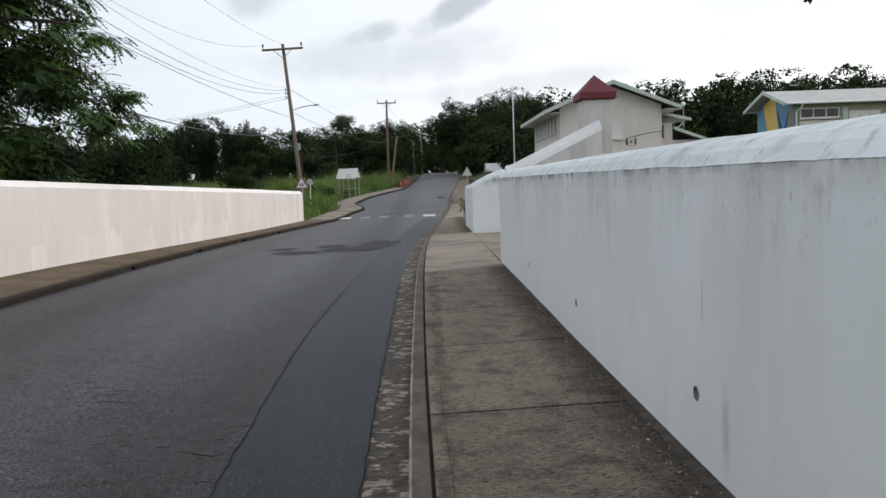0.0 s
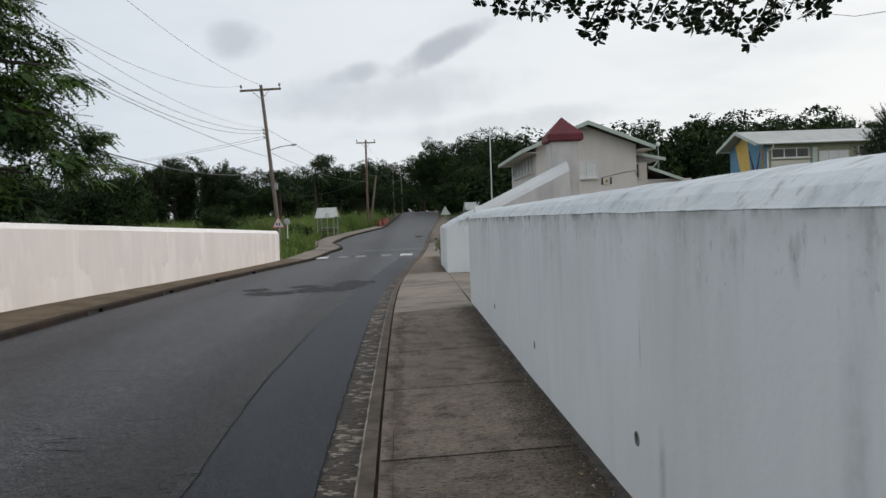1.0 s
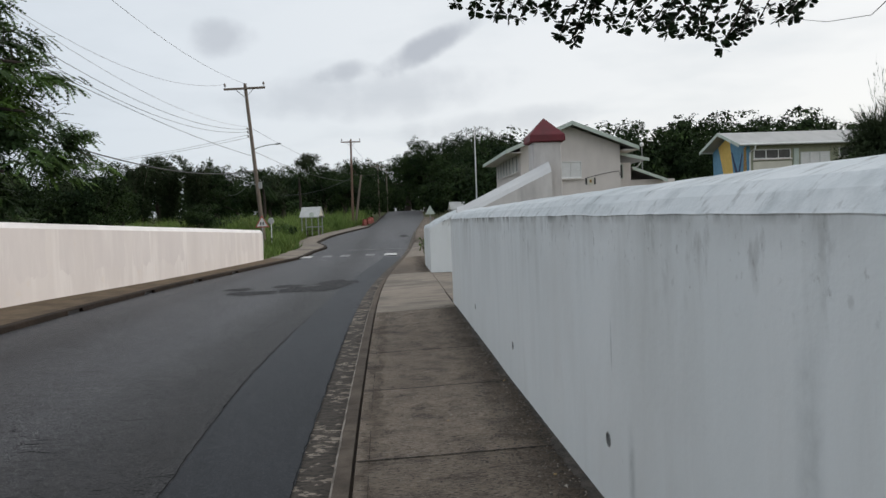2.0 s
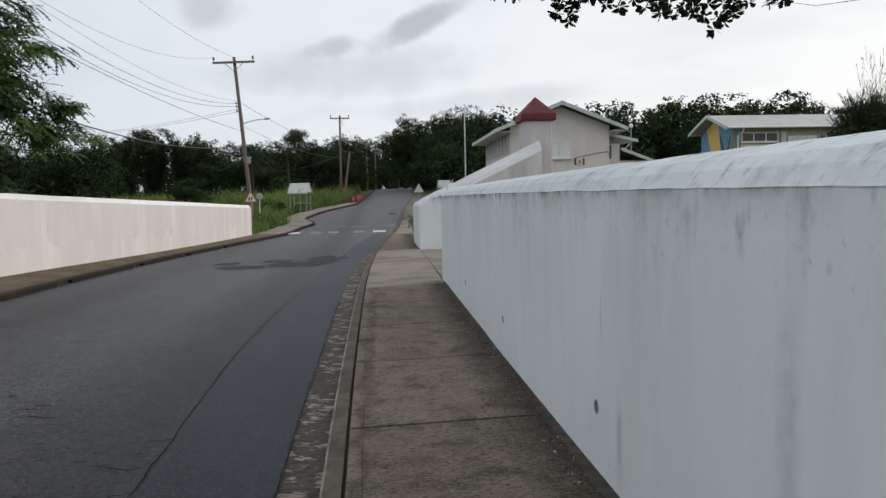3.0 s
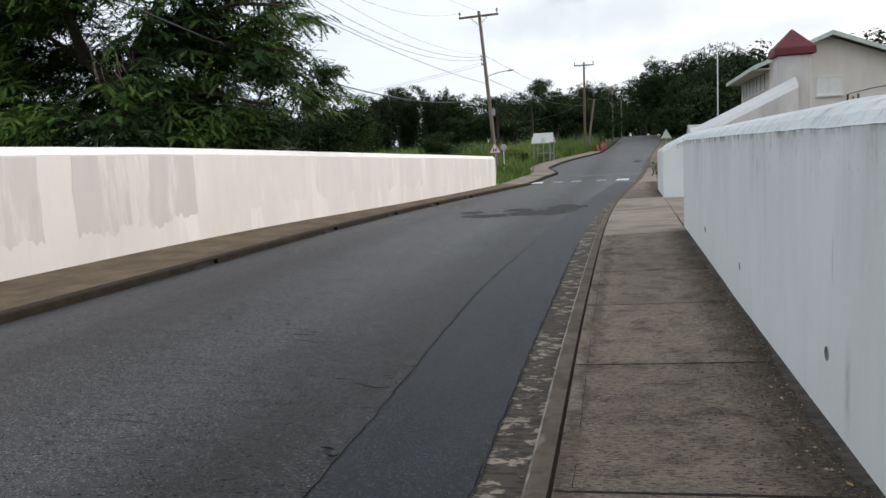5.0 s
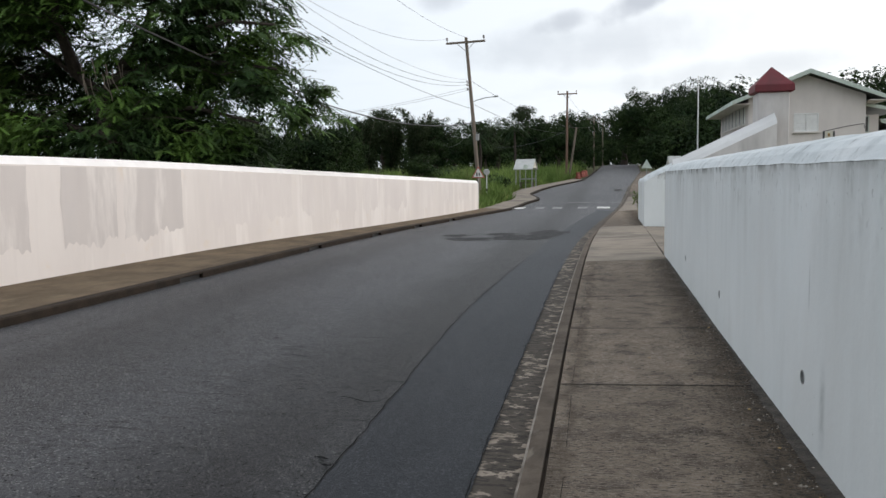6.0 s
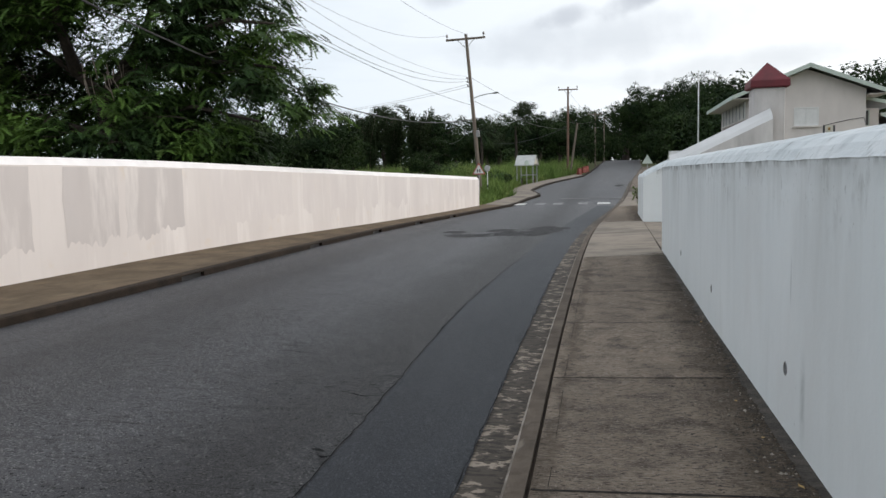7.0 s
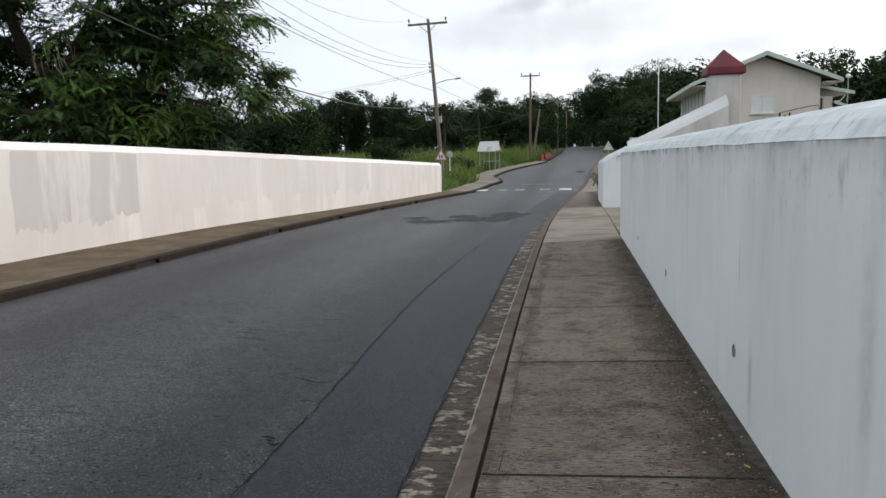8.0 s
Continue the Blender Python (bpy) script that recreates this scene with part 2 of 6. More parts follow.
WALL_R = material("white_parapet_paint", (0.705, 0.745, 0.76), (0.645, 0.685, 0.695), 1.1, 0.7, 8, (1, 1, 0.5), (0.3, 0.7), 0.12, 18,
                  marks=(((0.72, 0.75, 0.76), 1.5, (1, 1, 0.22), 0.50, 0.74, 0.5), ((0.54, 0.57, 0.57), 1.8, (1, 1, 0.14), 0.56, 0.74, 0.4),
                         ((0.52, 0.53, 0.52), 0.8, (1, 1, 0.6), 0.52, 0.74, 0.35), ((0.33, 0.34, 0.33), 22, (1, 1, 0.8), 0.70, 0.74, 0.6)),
                  runs_and_shade=(((0.40, 0.42, 0.41), 2.6, (1, 1, 0.13), 0.50, 0.68, 0.5, 0.75, 1.62), ((0.19, 0.20, 0.195), 7.0, (1, 1, 0.42), 0.56, 0.70, 0.6, 1.2, 1.64),
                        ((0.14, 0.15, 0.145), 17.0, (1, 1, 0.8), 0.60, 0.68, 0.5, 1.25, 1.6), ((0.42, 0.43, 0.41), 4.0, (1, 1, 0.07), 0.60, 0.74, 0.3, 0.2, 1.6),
                        # stains below the coping, with the shade under its edge painted in
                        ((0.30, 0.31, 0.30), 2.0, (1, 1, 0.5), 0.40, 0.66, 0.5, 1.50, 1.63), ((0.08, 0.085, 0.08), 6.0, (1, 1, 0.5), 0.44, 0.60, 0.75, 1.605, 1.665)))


def run_mark(mat, y0, z0, z1, w, tint):
    """A single soft-edged run stain on a wall that faces along x."""
    nt = mat.node_tree
    N, L = nt.nodes.new, nt.links.new
    bsdf = nt.nodes["Principled BSDF"]
    col = bsdf.inputs["Base Color"].links[0].from_socket
    tc, sp, nz = N("ShaderNodeTexCoord"), N("ShaderNodeSeparateXYZ"), N("ShaderNodeTexNoise")
    nz.inputs["Scale"].default_value = 14
    L(tc.outputs["Object"], sp.inputs[0])
    L(tc.outputs["Object"], nz.inputs["Vector"])

    def off(socket, mid, half):
        d, a, r = N("ShaderNodeMath"), N("ShaderNodeMath"), N("ShaderNodeMapRange")
        d.operation, d.inputs[1].default_value = "SUBTRACT", mid
        a.operation = "ABSOLUTE"
        r.interpolation_type = "SMOOTHSTEP"
        r.inputs[1].default_value, r.inputs[2].default_value = half, half * 0.1
        L(socket, d.inputs[0])
        L(d.outputs[0], a.inputs[0])
        L(a.outputs[0], r.inputs[0])
        return r.outputs[0]

    def times(a, b):
        n = N("ShaderNodeMath")
        n.operation = "MULTIPLY"
        L(a, n.inputs[0])
        L(b, n.inputs[1])
        return n.outputs[0]

    fac = times(times(off(sp.outputs[1], y0, w), off(sp.outputs[2], (z0 + z1) / 2, (z1 - z0) / 2)), nz.outputs[0])
    m = N("ShaderNodeMix")
    m.data_type, m.blend_type = "RGBA", "MULTIPLY"
    L(fac, m.inputs[0])
    L(col, m.inputs[6])
    m.inputs[7].default_value = (*tint, 1)
    L(m.outputs[2], bsdf.inputs["Base Color"])


run_mark(WALL_R, 4.10, 0.02, 0.66, 0.08, (0.50, 0.53, 0.53))
run_mark(WALL_R, 4.41, 0.78, 1.14, 0.02, (0.45, 0.47, 0.47))
run_mark(WALL_R, 2.45, 0.3, 1.5, 0.10, (0.62, 0.64, 0.64))
COPE_R = material("streaked_coping_paint", (0.62, 0.655, 0.675), (0.53, 0.575, 0.595), 2.0, 0.75, 8, contrast=(0.3, 0.7), bump=0.3, bump_scale=30,
                  marks=(((0.70, 0.72, 0.735), 2.2, (0.5, 1, 0.5), 0.50, 0.70, 0.6), ((0.38, 0.42, 0.44), 4.5, (0.5, 1, 1.2), 0.48, 0.66, 0.65), ((0.10, 0.11, 0.11), 17.0, (0.35, 1, 0.7), 0.56, 0.70, 0.55)))
RAMP_C = material("ramp_coping_paint", (0.60, 0.605, 0.61), (0.54, 0.545, 0.55), 2.0, 0.8, 8, bump=0.15,
                  marks=(((0.46, 0.46, 0.46), 2.5, (1, 1, 1), 0.54, 0.74, 0.5),))
WALL_L = material("patched_parapet_paint", (0.75, 0.705, 0.675), (0.68, 0.635, 0.61), 0.9, 0.75, 8, (1, 1, 0.3), (0.35, 0.7), 0.12, 45,
                  marks=(((0.84, 0.80, 0.77), 1.3, (1, 1, 0.10), 0.52, 0.62, 0.7), ((0.60, 0.56, 0.54), 3.0, (1, 1, 0.12), 0.56, 0.76, 0.35), ((0.70, 0.58, 0.42), 1.5, (1, 1, 1.2), 0.60, 0.75, 0.35)))
GREYP = material("overpainted_patch", (0.61, 0.572, 0.552), (0.555, 0.518, 0.503), 1.8, 0.8, 8, (1, 1, 0.3), (0.3, 0.7), 0.1, 45,
                 marks=(((0.57, 0.54, 0.53), 2.0, (1, 1, 0.3), 0.5, 0.75, 0.55), ((0.77, 0.73, 0.70), 1.6, (1, 1, 0.2), 0.50, 0.64, 0.85),))
GREYP_FAR = material("worn_overpainted_patch", (0.735, 0.69, 0.665), (0.68, 0.635, 0.615), 1.8, 0.8, 8, (1, 1, 0.3), (0.3, 0.7), 0.1, 45,
                     marks=(((0.78, 0.74, 0.71), 1.6, (1, 1, 0.2), 0.50, 0.64, 0.8),))
COPE_L = material("pale_coping_paint", (0.84, 0.82, 0.81), (0.76, 0.74, 0.73), 2.5, 0.75, 7, bump=0.1)
PIER = material("grey_pier_render", (0.56, 0.54, 0.53), (0.46, 0.44, 0.435), 2.0, 0.8, 8, (1, 1, 0.4), bump=0.2,
                marks=(((0.36, 0.345, 0.34), 3.5, (1, 1, 0.2), 0.50, 0.72, 0.7),))
RED = material("faded_red_paint", (0.125, 0.010, 0.018), (0.085, 0.009, 0.014), 5.0, 0.65, 6, bump=0.15)
HOUSE = material("pale_house_paint", (0.66, 0.61, 0.58), (0.60, 0.555, 0.53), 1.2, 0.8, 8, (1, 1, 0.5), bump=0.15,
                 marks=(((0.52, 0.48, 0.46), 2.5, (1, 1, 0.2), 0.56, 0.78, 0.4),))
TRIM = material("pale_green_trim", (0.40, 0.47, 0.42), (0.48, 0.54, 0.49), 3.0, 0.6, 5, bump=0.1)
ROOF = material("grey_roof_sheet", (0.40, 0.40, 0.39), (0.33, 0.33, 0.32), 1.2, 0.55, 7, (1, 0.3, 1), bump=0.15, per_piece=0.05)
ROOF_P = material("pale_roof_sheet", (0.50, 0.51, 0.50), (0.42, 0.43, 0.42), 2.0, 0.55, 6, bump=0.1)
SHUTTER = material("white_shutter", (0.74, 0.74, 0.73), (0.68, 0.68, 0.67), 5.0, 0.6, 4, bump=0.05)
DARK = material("dark_opening", (0.035, 0.035, 0.035), (0.055, 0.055, 0.055), 3.0, 0.35, 4, bump=0.0)
OLIVE = material("olive_wall_paint", (0.26, 0.27, 0.19), (0.32, 0.33, 0.24), 2.0, 0.8, 6, bump=0.1)
BLUE = material("mural_blue", (0.10, 0.24, 0.36), (0.13, 0.29, 0.42), 3.0, 0.7, 5, bump=0.1)
YELLOW = material("mural_yellow", (0.62, 0.42, 0.10), (0.70, 0.48, 0.13), 3.0, 0.7, 5, bump=0.1)
NAVY = material("mural_navy", (0.02, 0.035, 0.09), (0.03, 0.05, 0.11), 3.0, 0.7, 5, bump=0.1)
OCHRE = material("mural_ochre", (0.45, 0.27, 0.07), (0.20, 0.12, 0.05), 9.0, 0.7, 5, contrast=(0.45, 0.55), bump=0.1)
CREAM = material("cream_panel", (0.60, 0.58, 0.50), (0.54, 0.52, 0.45), 2.0, 0.7, 5, bump=0.1)
POLE = material("weathered_pole_wood", (0.20, 0.165, 0.135), (0.13, 0.105, 0.085), 6.0, 0.9, 8, (3, 3, 0.15), bump=0.5, bump_scale=40)
POLE_R = material("reddish_pole_wood", (0.17, 0.105, 0.075), (0.12, 0.075, 0.055), 6.0, 0.9, 8, (3, 3, 0.15), bump=0.5, bump_scale=40)
WIRE = material("cable_sheath", (0.045, 0.045, 0.048), (0.06, 0.06, 0.064), 5.0, 0.6, 3, bump=0.0)
WIRE_A = material("bare_aluminium_wire", (0.28, 0.28, 0.29), (0.34, 0.34, 0.35), 5.0, 0.5, 3, bump=0.0)
STEEL = material("galvanised_steel", (0.35, 0.36, 0.36), (0.28, 0.29, 0.29), 8.0, 0.5, 5, bump=0.1, metal=0.5)
PORCELAIN = material("grey_insulator", (0.14, 0.12, 0.11), (0.18, 0.16, 0.15), 8.0, 0.3, 3, bump=0.0)
WHITE = material("white_enamel", (0.72, 0.73, 0.72), (0.64, 0.65, 0.64), 4.0, 0.5, 5, bump=0.05)
SIGN_B = material("sign_back_pale", (0.60, 0.66, 0.60), (0.52, 0.58, 0.53), 4.0, 0.5, 5, bump=0.05)
BLACK = material("black_sign_paint", (0.02, 0.02, 0.02), (0.03, 0.03, 0.03), 4.0, 0.5, 3, bump=0.0)
REDSIGN = material("red_sign_paint", (0.42, 0.12, 0.10), (0.36, 0.10, 0.08), 4.0, 0.5, 3, bump=0.0)
ORANGE = material("orange_barrier_plastic", (0.24, 0.05, 0.033), (0.17, 0.036, 0.025), 4.0, 0.6, 4, bump=0.05)
BARK = material("dark_bark", (0.055, 0.042, 0.034), (0.03, 0.024, 0.02), 6.0, 0.95, 8, (2, 2, 0.5), bump=0.6, bump_scale=30)
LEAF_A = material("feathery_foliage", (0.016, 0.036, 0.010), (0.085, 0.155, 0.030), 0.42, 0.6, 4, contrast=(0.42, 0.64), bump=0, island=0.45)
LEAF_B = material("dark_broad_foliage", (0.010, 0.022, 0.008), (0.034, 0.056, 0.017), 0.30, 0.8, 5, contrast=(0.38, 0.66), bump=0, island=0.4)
LEAF_C = material("casuarina_foliage", (0.020, 0.033, 0.015), (0.040, 0.056, 0.026), 0.4, 0.75, 4, bump=0, island=0.4)
LEAF_D = material("glossy_dark_leaf", (0.009, 0.016, 0.008), (0.016, 0.028, 0.011), 2.0, 0.5, 3, bump=0, island=0.3)
SHRUB = material("yellow_green_shrub", (0.10, 0.13, 0.03), (0.06, 0.10, 0.025), 2.0, 0.6, 3, bump=0, island=0.4)
GRASS = material("tall_green_grass", (0.085, 0.15, 0.034), (0.17, 0.24, 0.065), 0.3, 0.7, 5, contrast=(0.35, 0.65), bump=0, island=0.35,
                 marks=(((0.26, 0.23, 0.11), 0.5, (1, 1, 1), 0.54, 0.7, 0.6),))
SOIL = material("grassy_ground", (0.055, 0.075, 0.026), (0.085, 0.080, 0.045), 0.5, 0.95, 8, bump=0.5, bump_scale=8,
                marks=(((0.12, 0.10, 0.07), 0.9, (1, 1, 1), 0.55, 0.7, 0.5),))
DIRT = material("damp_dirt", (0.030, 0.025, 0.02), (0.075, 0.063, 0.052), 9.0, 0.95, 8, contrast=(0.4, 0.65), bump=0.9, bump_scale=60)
DRY = material("dry_leaf", (0.36, 0.25, 0.09), (0.25, 0.15, 0.06), 30.0, 0.8, 4, bump=0.0)
GRAVEL = material("scattered_grit", (0.30, 0.27, 0.23), (0.18, 0.15, 0.12), 3.0, 0.9, 3, bump=0.0, island=0.4)

for m_, level in ((LEAF_A, 0.18), (LEAF_B, 0.1), (LEAF_C, 0.1), (LEAF_D, 0.08), (SHRUB, 0.2), (GRASS, 0.15), (SOIL, 0.1), (SLAB, 0.25), (WALK_L, 0.2), (KERB, 0.25), (KERB_D, 0.2), (GUTTER, 0.3), (ASPHALT, 0.24), (TRENCH, 0.15), (PATCH, 0.06)):
    m_.node_tree.nodes["Principled BSDF"].inputs["Specular IOR Level"].default_value = level


# ---- building helpers ----
def finish(name, bm, mat, smooth=False):
    me = bpy.data.meshes.new(name)
    bm.to_mesh(me)
    bm.free()
    me.materials.append(mat)
    if smooth:
        for p in me.polygons:
            p.use_smooth = True
    return new(name, me)


def part(name, bm, mat, parent, label="", smooth=False):
    ob = finish(name, bm, mat, smooth)
    ob.parent = parent
    if label:
        ob["label"] = label
    return ob


def thing(name, m, label, category, group=""):
    ob = new(name)
    ob.empty_display_size = 0.2
    ob.matrix_world = m
    return tagged(ob, label, category, group)


def setting(name, bm, mat, label, category, smooth=False):
    return tagged(finish(name, bm, mat, smooth), label, category, "", "structure")


def box(bm, x0, x1, y0, y1, z0, z1, bevel=0.0, m=None):
    r = bmesh.ops.create_cube(bm, size=1)
    vs = r["verts"]
    bmesh.ops.scale(bm, vec=(x1 - x0, y1 - y0, z1 - z0), verts=vs)
    bmesh.ops.translate(bm, vec=((x0 + x1) / 2, (y0 + y1) / 2, (z0 + z1) / 2), verts=vs)
    if m is not None:
        bmesh.ops.transform(bm, matrix=m, verts=vs)
    if bevel:
        es = list({e for v in vs for e in v.link_edges})
        bmesh.ops.bevel(bm, geom=es, offset=bevel, segments=1, affect="EDGES")
    return bm


def boxed(*args, **kw):
    return box(bmesh.new(), *args, **kw)


def tube(bm, pts, radii, n=8, cap=True):
    """A round tube along points, with a radius at each."""
    pts = [Vector(p) for p in pts]
    rings, up = [], Vector((0.31, 0.17, 0.93))
    for i, p in enumerate(pts):
        d = (pts[min(i + 1, len(pts) - 1)] - pts[max(i - 1, 0)]).normalized()
        a = d.cross(up if abs(d.dot(up)) < 0.95 else Vector((1, 0, 0))).normalized()
        b = d.cross(a)
        r = radii[i] if hasattr(radii, "__len__") else radii
        rings.append([bm.verts.new(p + r * (math.cos(k * math.tau / n) * a + math.sin(k * math.tau / n) * b)) for k in range(n)])
    for r0, r1 in zip(rings, rings[1:]):
        for k in range(n):
            bm.faces.new((r0[k], r0[(k + 1) % n], r1[(k + 1) % n], r1[k]))
    if cap:
        bm.faces.new(rings[0][::-1])
        bm.faces.new(rings[-1])
    return bm


def sweep(bm, sections, closed=True):
    """Joins cross-sections (lists of points of equal length) into a solid."""
    rows = [[bm.verts.new(p) for p in s] for s in sections]
    n = len(rows[0])
    for a, b in zip(rows, rows[1:]):
        for k in range(n if closed else n - 1):
            bm.faces.new((a[k], a[(k + 1) % n], b[(k + 1) % n], b[k]))
    if closed:
        bm.faces.new(rows[0][::-1])
        bm.faces.new(rows[-1])
    bmesh.ops.recalc_face_normals(bm, faces=bm.faces)
    return bm


def extrude_poly(bm, poly, depth):
    """A flat outline of 3D points, thickened by the vector depth."""
    d = Vector(depth)
    return sweep(bm, [[Vector(p) for p in poly], [Vector(p) + d for p in poly]])


def along(table, y):
    """Linear reading of a table of (y, value), smoothed a little."""
    ys, vs = zip(*table)
    return float(sum(np.interp(y + k, ys, vs) for k in (-1.5, -0.75, 0, 0.75, 1.5)) / 5)


def rise(y):
    """The hill that the road climbs past the crossing."""
    s = np.clip((np.asarray(y, float) - 36.0) / 10.0, 0, 1)
    base = 0.031 * np.maximum(np.asarray(y, float) - 41.0, 0) * s
    return np.minimum(base, 4.35 + 0.004 * (np.asarray(y, float) - 185.0))


KERB_R = [(-30, -0.10), (-8, -0.16), (3, -0.19), (6, -0.255), (10, -0.295), (15, -0.32), (20, -0.28), (25, -0.11), (30, 0.15), (37, 0.55), (48, 1.22),
          (70, 2.15), (84, 2.95), (115, 4.7), (180, 6.7), (260, 9.0)]
KERB_L = [(-30, -6.85), (-8, -6.88), (12, -6.95), (18, -6.98), (25, -6.65), (35, -5.6), (43, -4.65), (47, -4.45), (49.5, -3.95), (51, -4.1), (56, -5.25),
          (64, -5.0), (71, -4.3), (79, -3.1), (84, -2.4), (100, -2.0), (180, -0.9), (260, 1.4)]
WALL_LX = [(-30, -8.6), (-8, -8.72), (5, -8.84), (11, -8.9), (14.5, -8.88), (18.8, -8.58), (25.4, -7.5), (31, -6.85), (38.8, -6.2)]
WALL_LZ = [(-30, 2.05), (11, 2.08), (14, 2.08), (18.7, 1.99), (25.3, 1.81), (38.8, 1.51)]
ROAD_Z = -0.12


def ys_of(a, b, step):
    n = max(2, int(round((b - a) / step)) + 1)
    return [a + (b - a) * i / (n - 1) for i in range(n)]


# ---- ground, one sheet to the horizon ----
def ground_height(x, y):
    x, y = np.asarray(x, float), np.asarray(y, float)
    h = rise(y) - 0.22
    # bank of the field beyond the far parapet, and the wooded slope behind the houses
    left = np.clip((-x - 8.0 - 0.00 * y) / 3.0, 0, 1)
    h = h + left * (0.55 * np.exp(-((y - 66) / 16.0) ** 2) + 0.5 * np.clip((y - 60) / 60, 0, 1))
    h = h - 1.1 * np.clip((-x - 9.6) / 3.0, 0, 1) * np.clip((42 - y) / 6, 0, 1)
    right = np.clip((x - 14.0) / 30.0, 0, 1) * np.clip((y - 60) / 40.0, 0, 1)
    return h + 4.0 * right


def graded(lo, hi, fine, grow):
    out, v, s = [0.0], 0.0, fine
    while v < hi:
        s = fine if v < 60 else s * grow
        v += s
        out.append(v)
    neg, v, s = [], 0.0, fine
    while v > lo:
        s = fine if v > -40 else s * grow
        v -= s
        neg.append(v)
    return np.array(neg[::-1] + out)


def build_ground():
    gx, gy = graded(-1800, 1800, 2.0, 1.18), graded(-1800, 1800, 2.0, 1.08)
    X, Y = np.meshgrid(gx, gy)
    Z = ground_height(X, Y)
    nx, ny = len(gx), len(gy)
    verts = np.stack([X.ravel(), Y.ravel(), Z.ravel()], 1)
    idx = np.arange(nx * ny).reshape(ny, nx)
    faces = np.stack([idx[:-1, :-1], idx[:-1, 1:], idx[1:, 1:], idx[1:, :-1]], -1).reshape(-1, 4)
    me = bpy.data.meshes.new("ground")
    me.from_pydata(verts.tolist(), [], faces.tolist())
    me.materials.append(SOIL)
    for p in me.polygons:
        p.use_smooth = True
    tagged(new("ground", me), "rough grassy earth spreading out past the road", "ground", "", "structure")


build_ground()


# ---- road ----
def sheet(name, ys, left, right, z, mat, label, category, cross=6, wobble=0.0):
    bm = bmesh.new()
    rows = []
    for y in ys:
        a, b = left(y), right(y)
        rows.append([bm.verts.new((a + (b - a) * k / cross, y, float(rise(y)) + z(k / cross, y))) for k in range(cross + 1)])
    for r0, r1 in zip(rows, rows[1:]):
        for k in range(cross):
            bm.faces.new((r0[k], r0[k + 1], r1[k + 1], r1[k]))
    return setting(name, bm, mat, label, category, True)


def camber(u, y):
    return ROAD_Z + 0.05 * (1 - (2 * u - 1) ** 2)


def jag(y, k, amp):
    return amp * noise.noise(Vector((k * 7.3, y * 2.3, k))) + amp * 0.5 * noise.noise(Vector((k, y * 9.0, 2.0 + k)))


ROAD_YS = ys_of(-30, 60, 1.0) + ys_of(62, 260, 3.0)
sheet("road", ROAD_YS, lambda y: along(KERB_L, y) - 0.05, lambda y: along(KERB_R, y) - 0.02, camber, ASPHALT,
      "worn grey asphalt road curving up a low hill", "road", 12)


def trench_left(y):
    return along([(-30, -1.2), (3.4, -1.30), (5.3, -1.36), (8.3, -1.52), (11.5, -1.52), (20.7, -1.32), (30, -0.9), (40, -0.3)], y)


def gutter_left(y):
    return along(KERB_R, y) - along([(-30, 0.26), (3.5, 0.265), (6, 0.255), (14, 0.28), (24, 0.24), (40, 0.14), (70, 0.1)], y)


TRENCH_YS = ys_of(-12, 1, 0.25) + ys_of(1.05, 14, 0.05) + ys_of(14.25, 40, 0.25)
sheet("road_patch", TRENCH_YS, lambda y: trench_left(y) + jag(y, 1.0, 0.013), lambda y: gutter_left(y) + jag(y * 2.2, 2.0, 0.016) - 0.01,
      lambda u, y: ROAD_Z + 0.030 - 0.012 * u, TRENCH, "smoother blue-grey strip of newer asphalt beside the gutter", "road", 4)
sheet("gutter", ys_of(-12, 70, 0.5), lambda y: gutter_left(y) - 0.06, lambda y: along(KERB_R, y) + 0.01,
      lambda u, y: ROAD_Z + 0.012 - 0.004 * u, GUTTER, "pale concrete gutter strip blotched with dark stains", "gutter", 2)


def crack(pts, w):
    """A ragged open crack, as a thin tar-dark strip on the surface."""
    bm = bmesh.new()
    rows = []
    for i, (x, y) in enumerate(pts):
        k = w * (0.35 + 0.9 * abs(noise.noise(Vector((x * 3, y * 5.0, 1.7)))))
        dx = 0.015 * noise.noise(Vector((y * 6.0, x, 5.1)))
        h = ROAD_Z + 0.036
        rows.append([bm.verts.new((x + dx - k, y, h)), bm.verts.new((x + dx + k, y, h))])
    for a, b in zip(rows, rows[1:]):
        bm.faces.new((a[0], a[1], b[1], b[0]))
    return bm


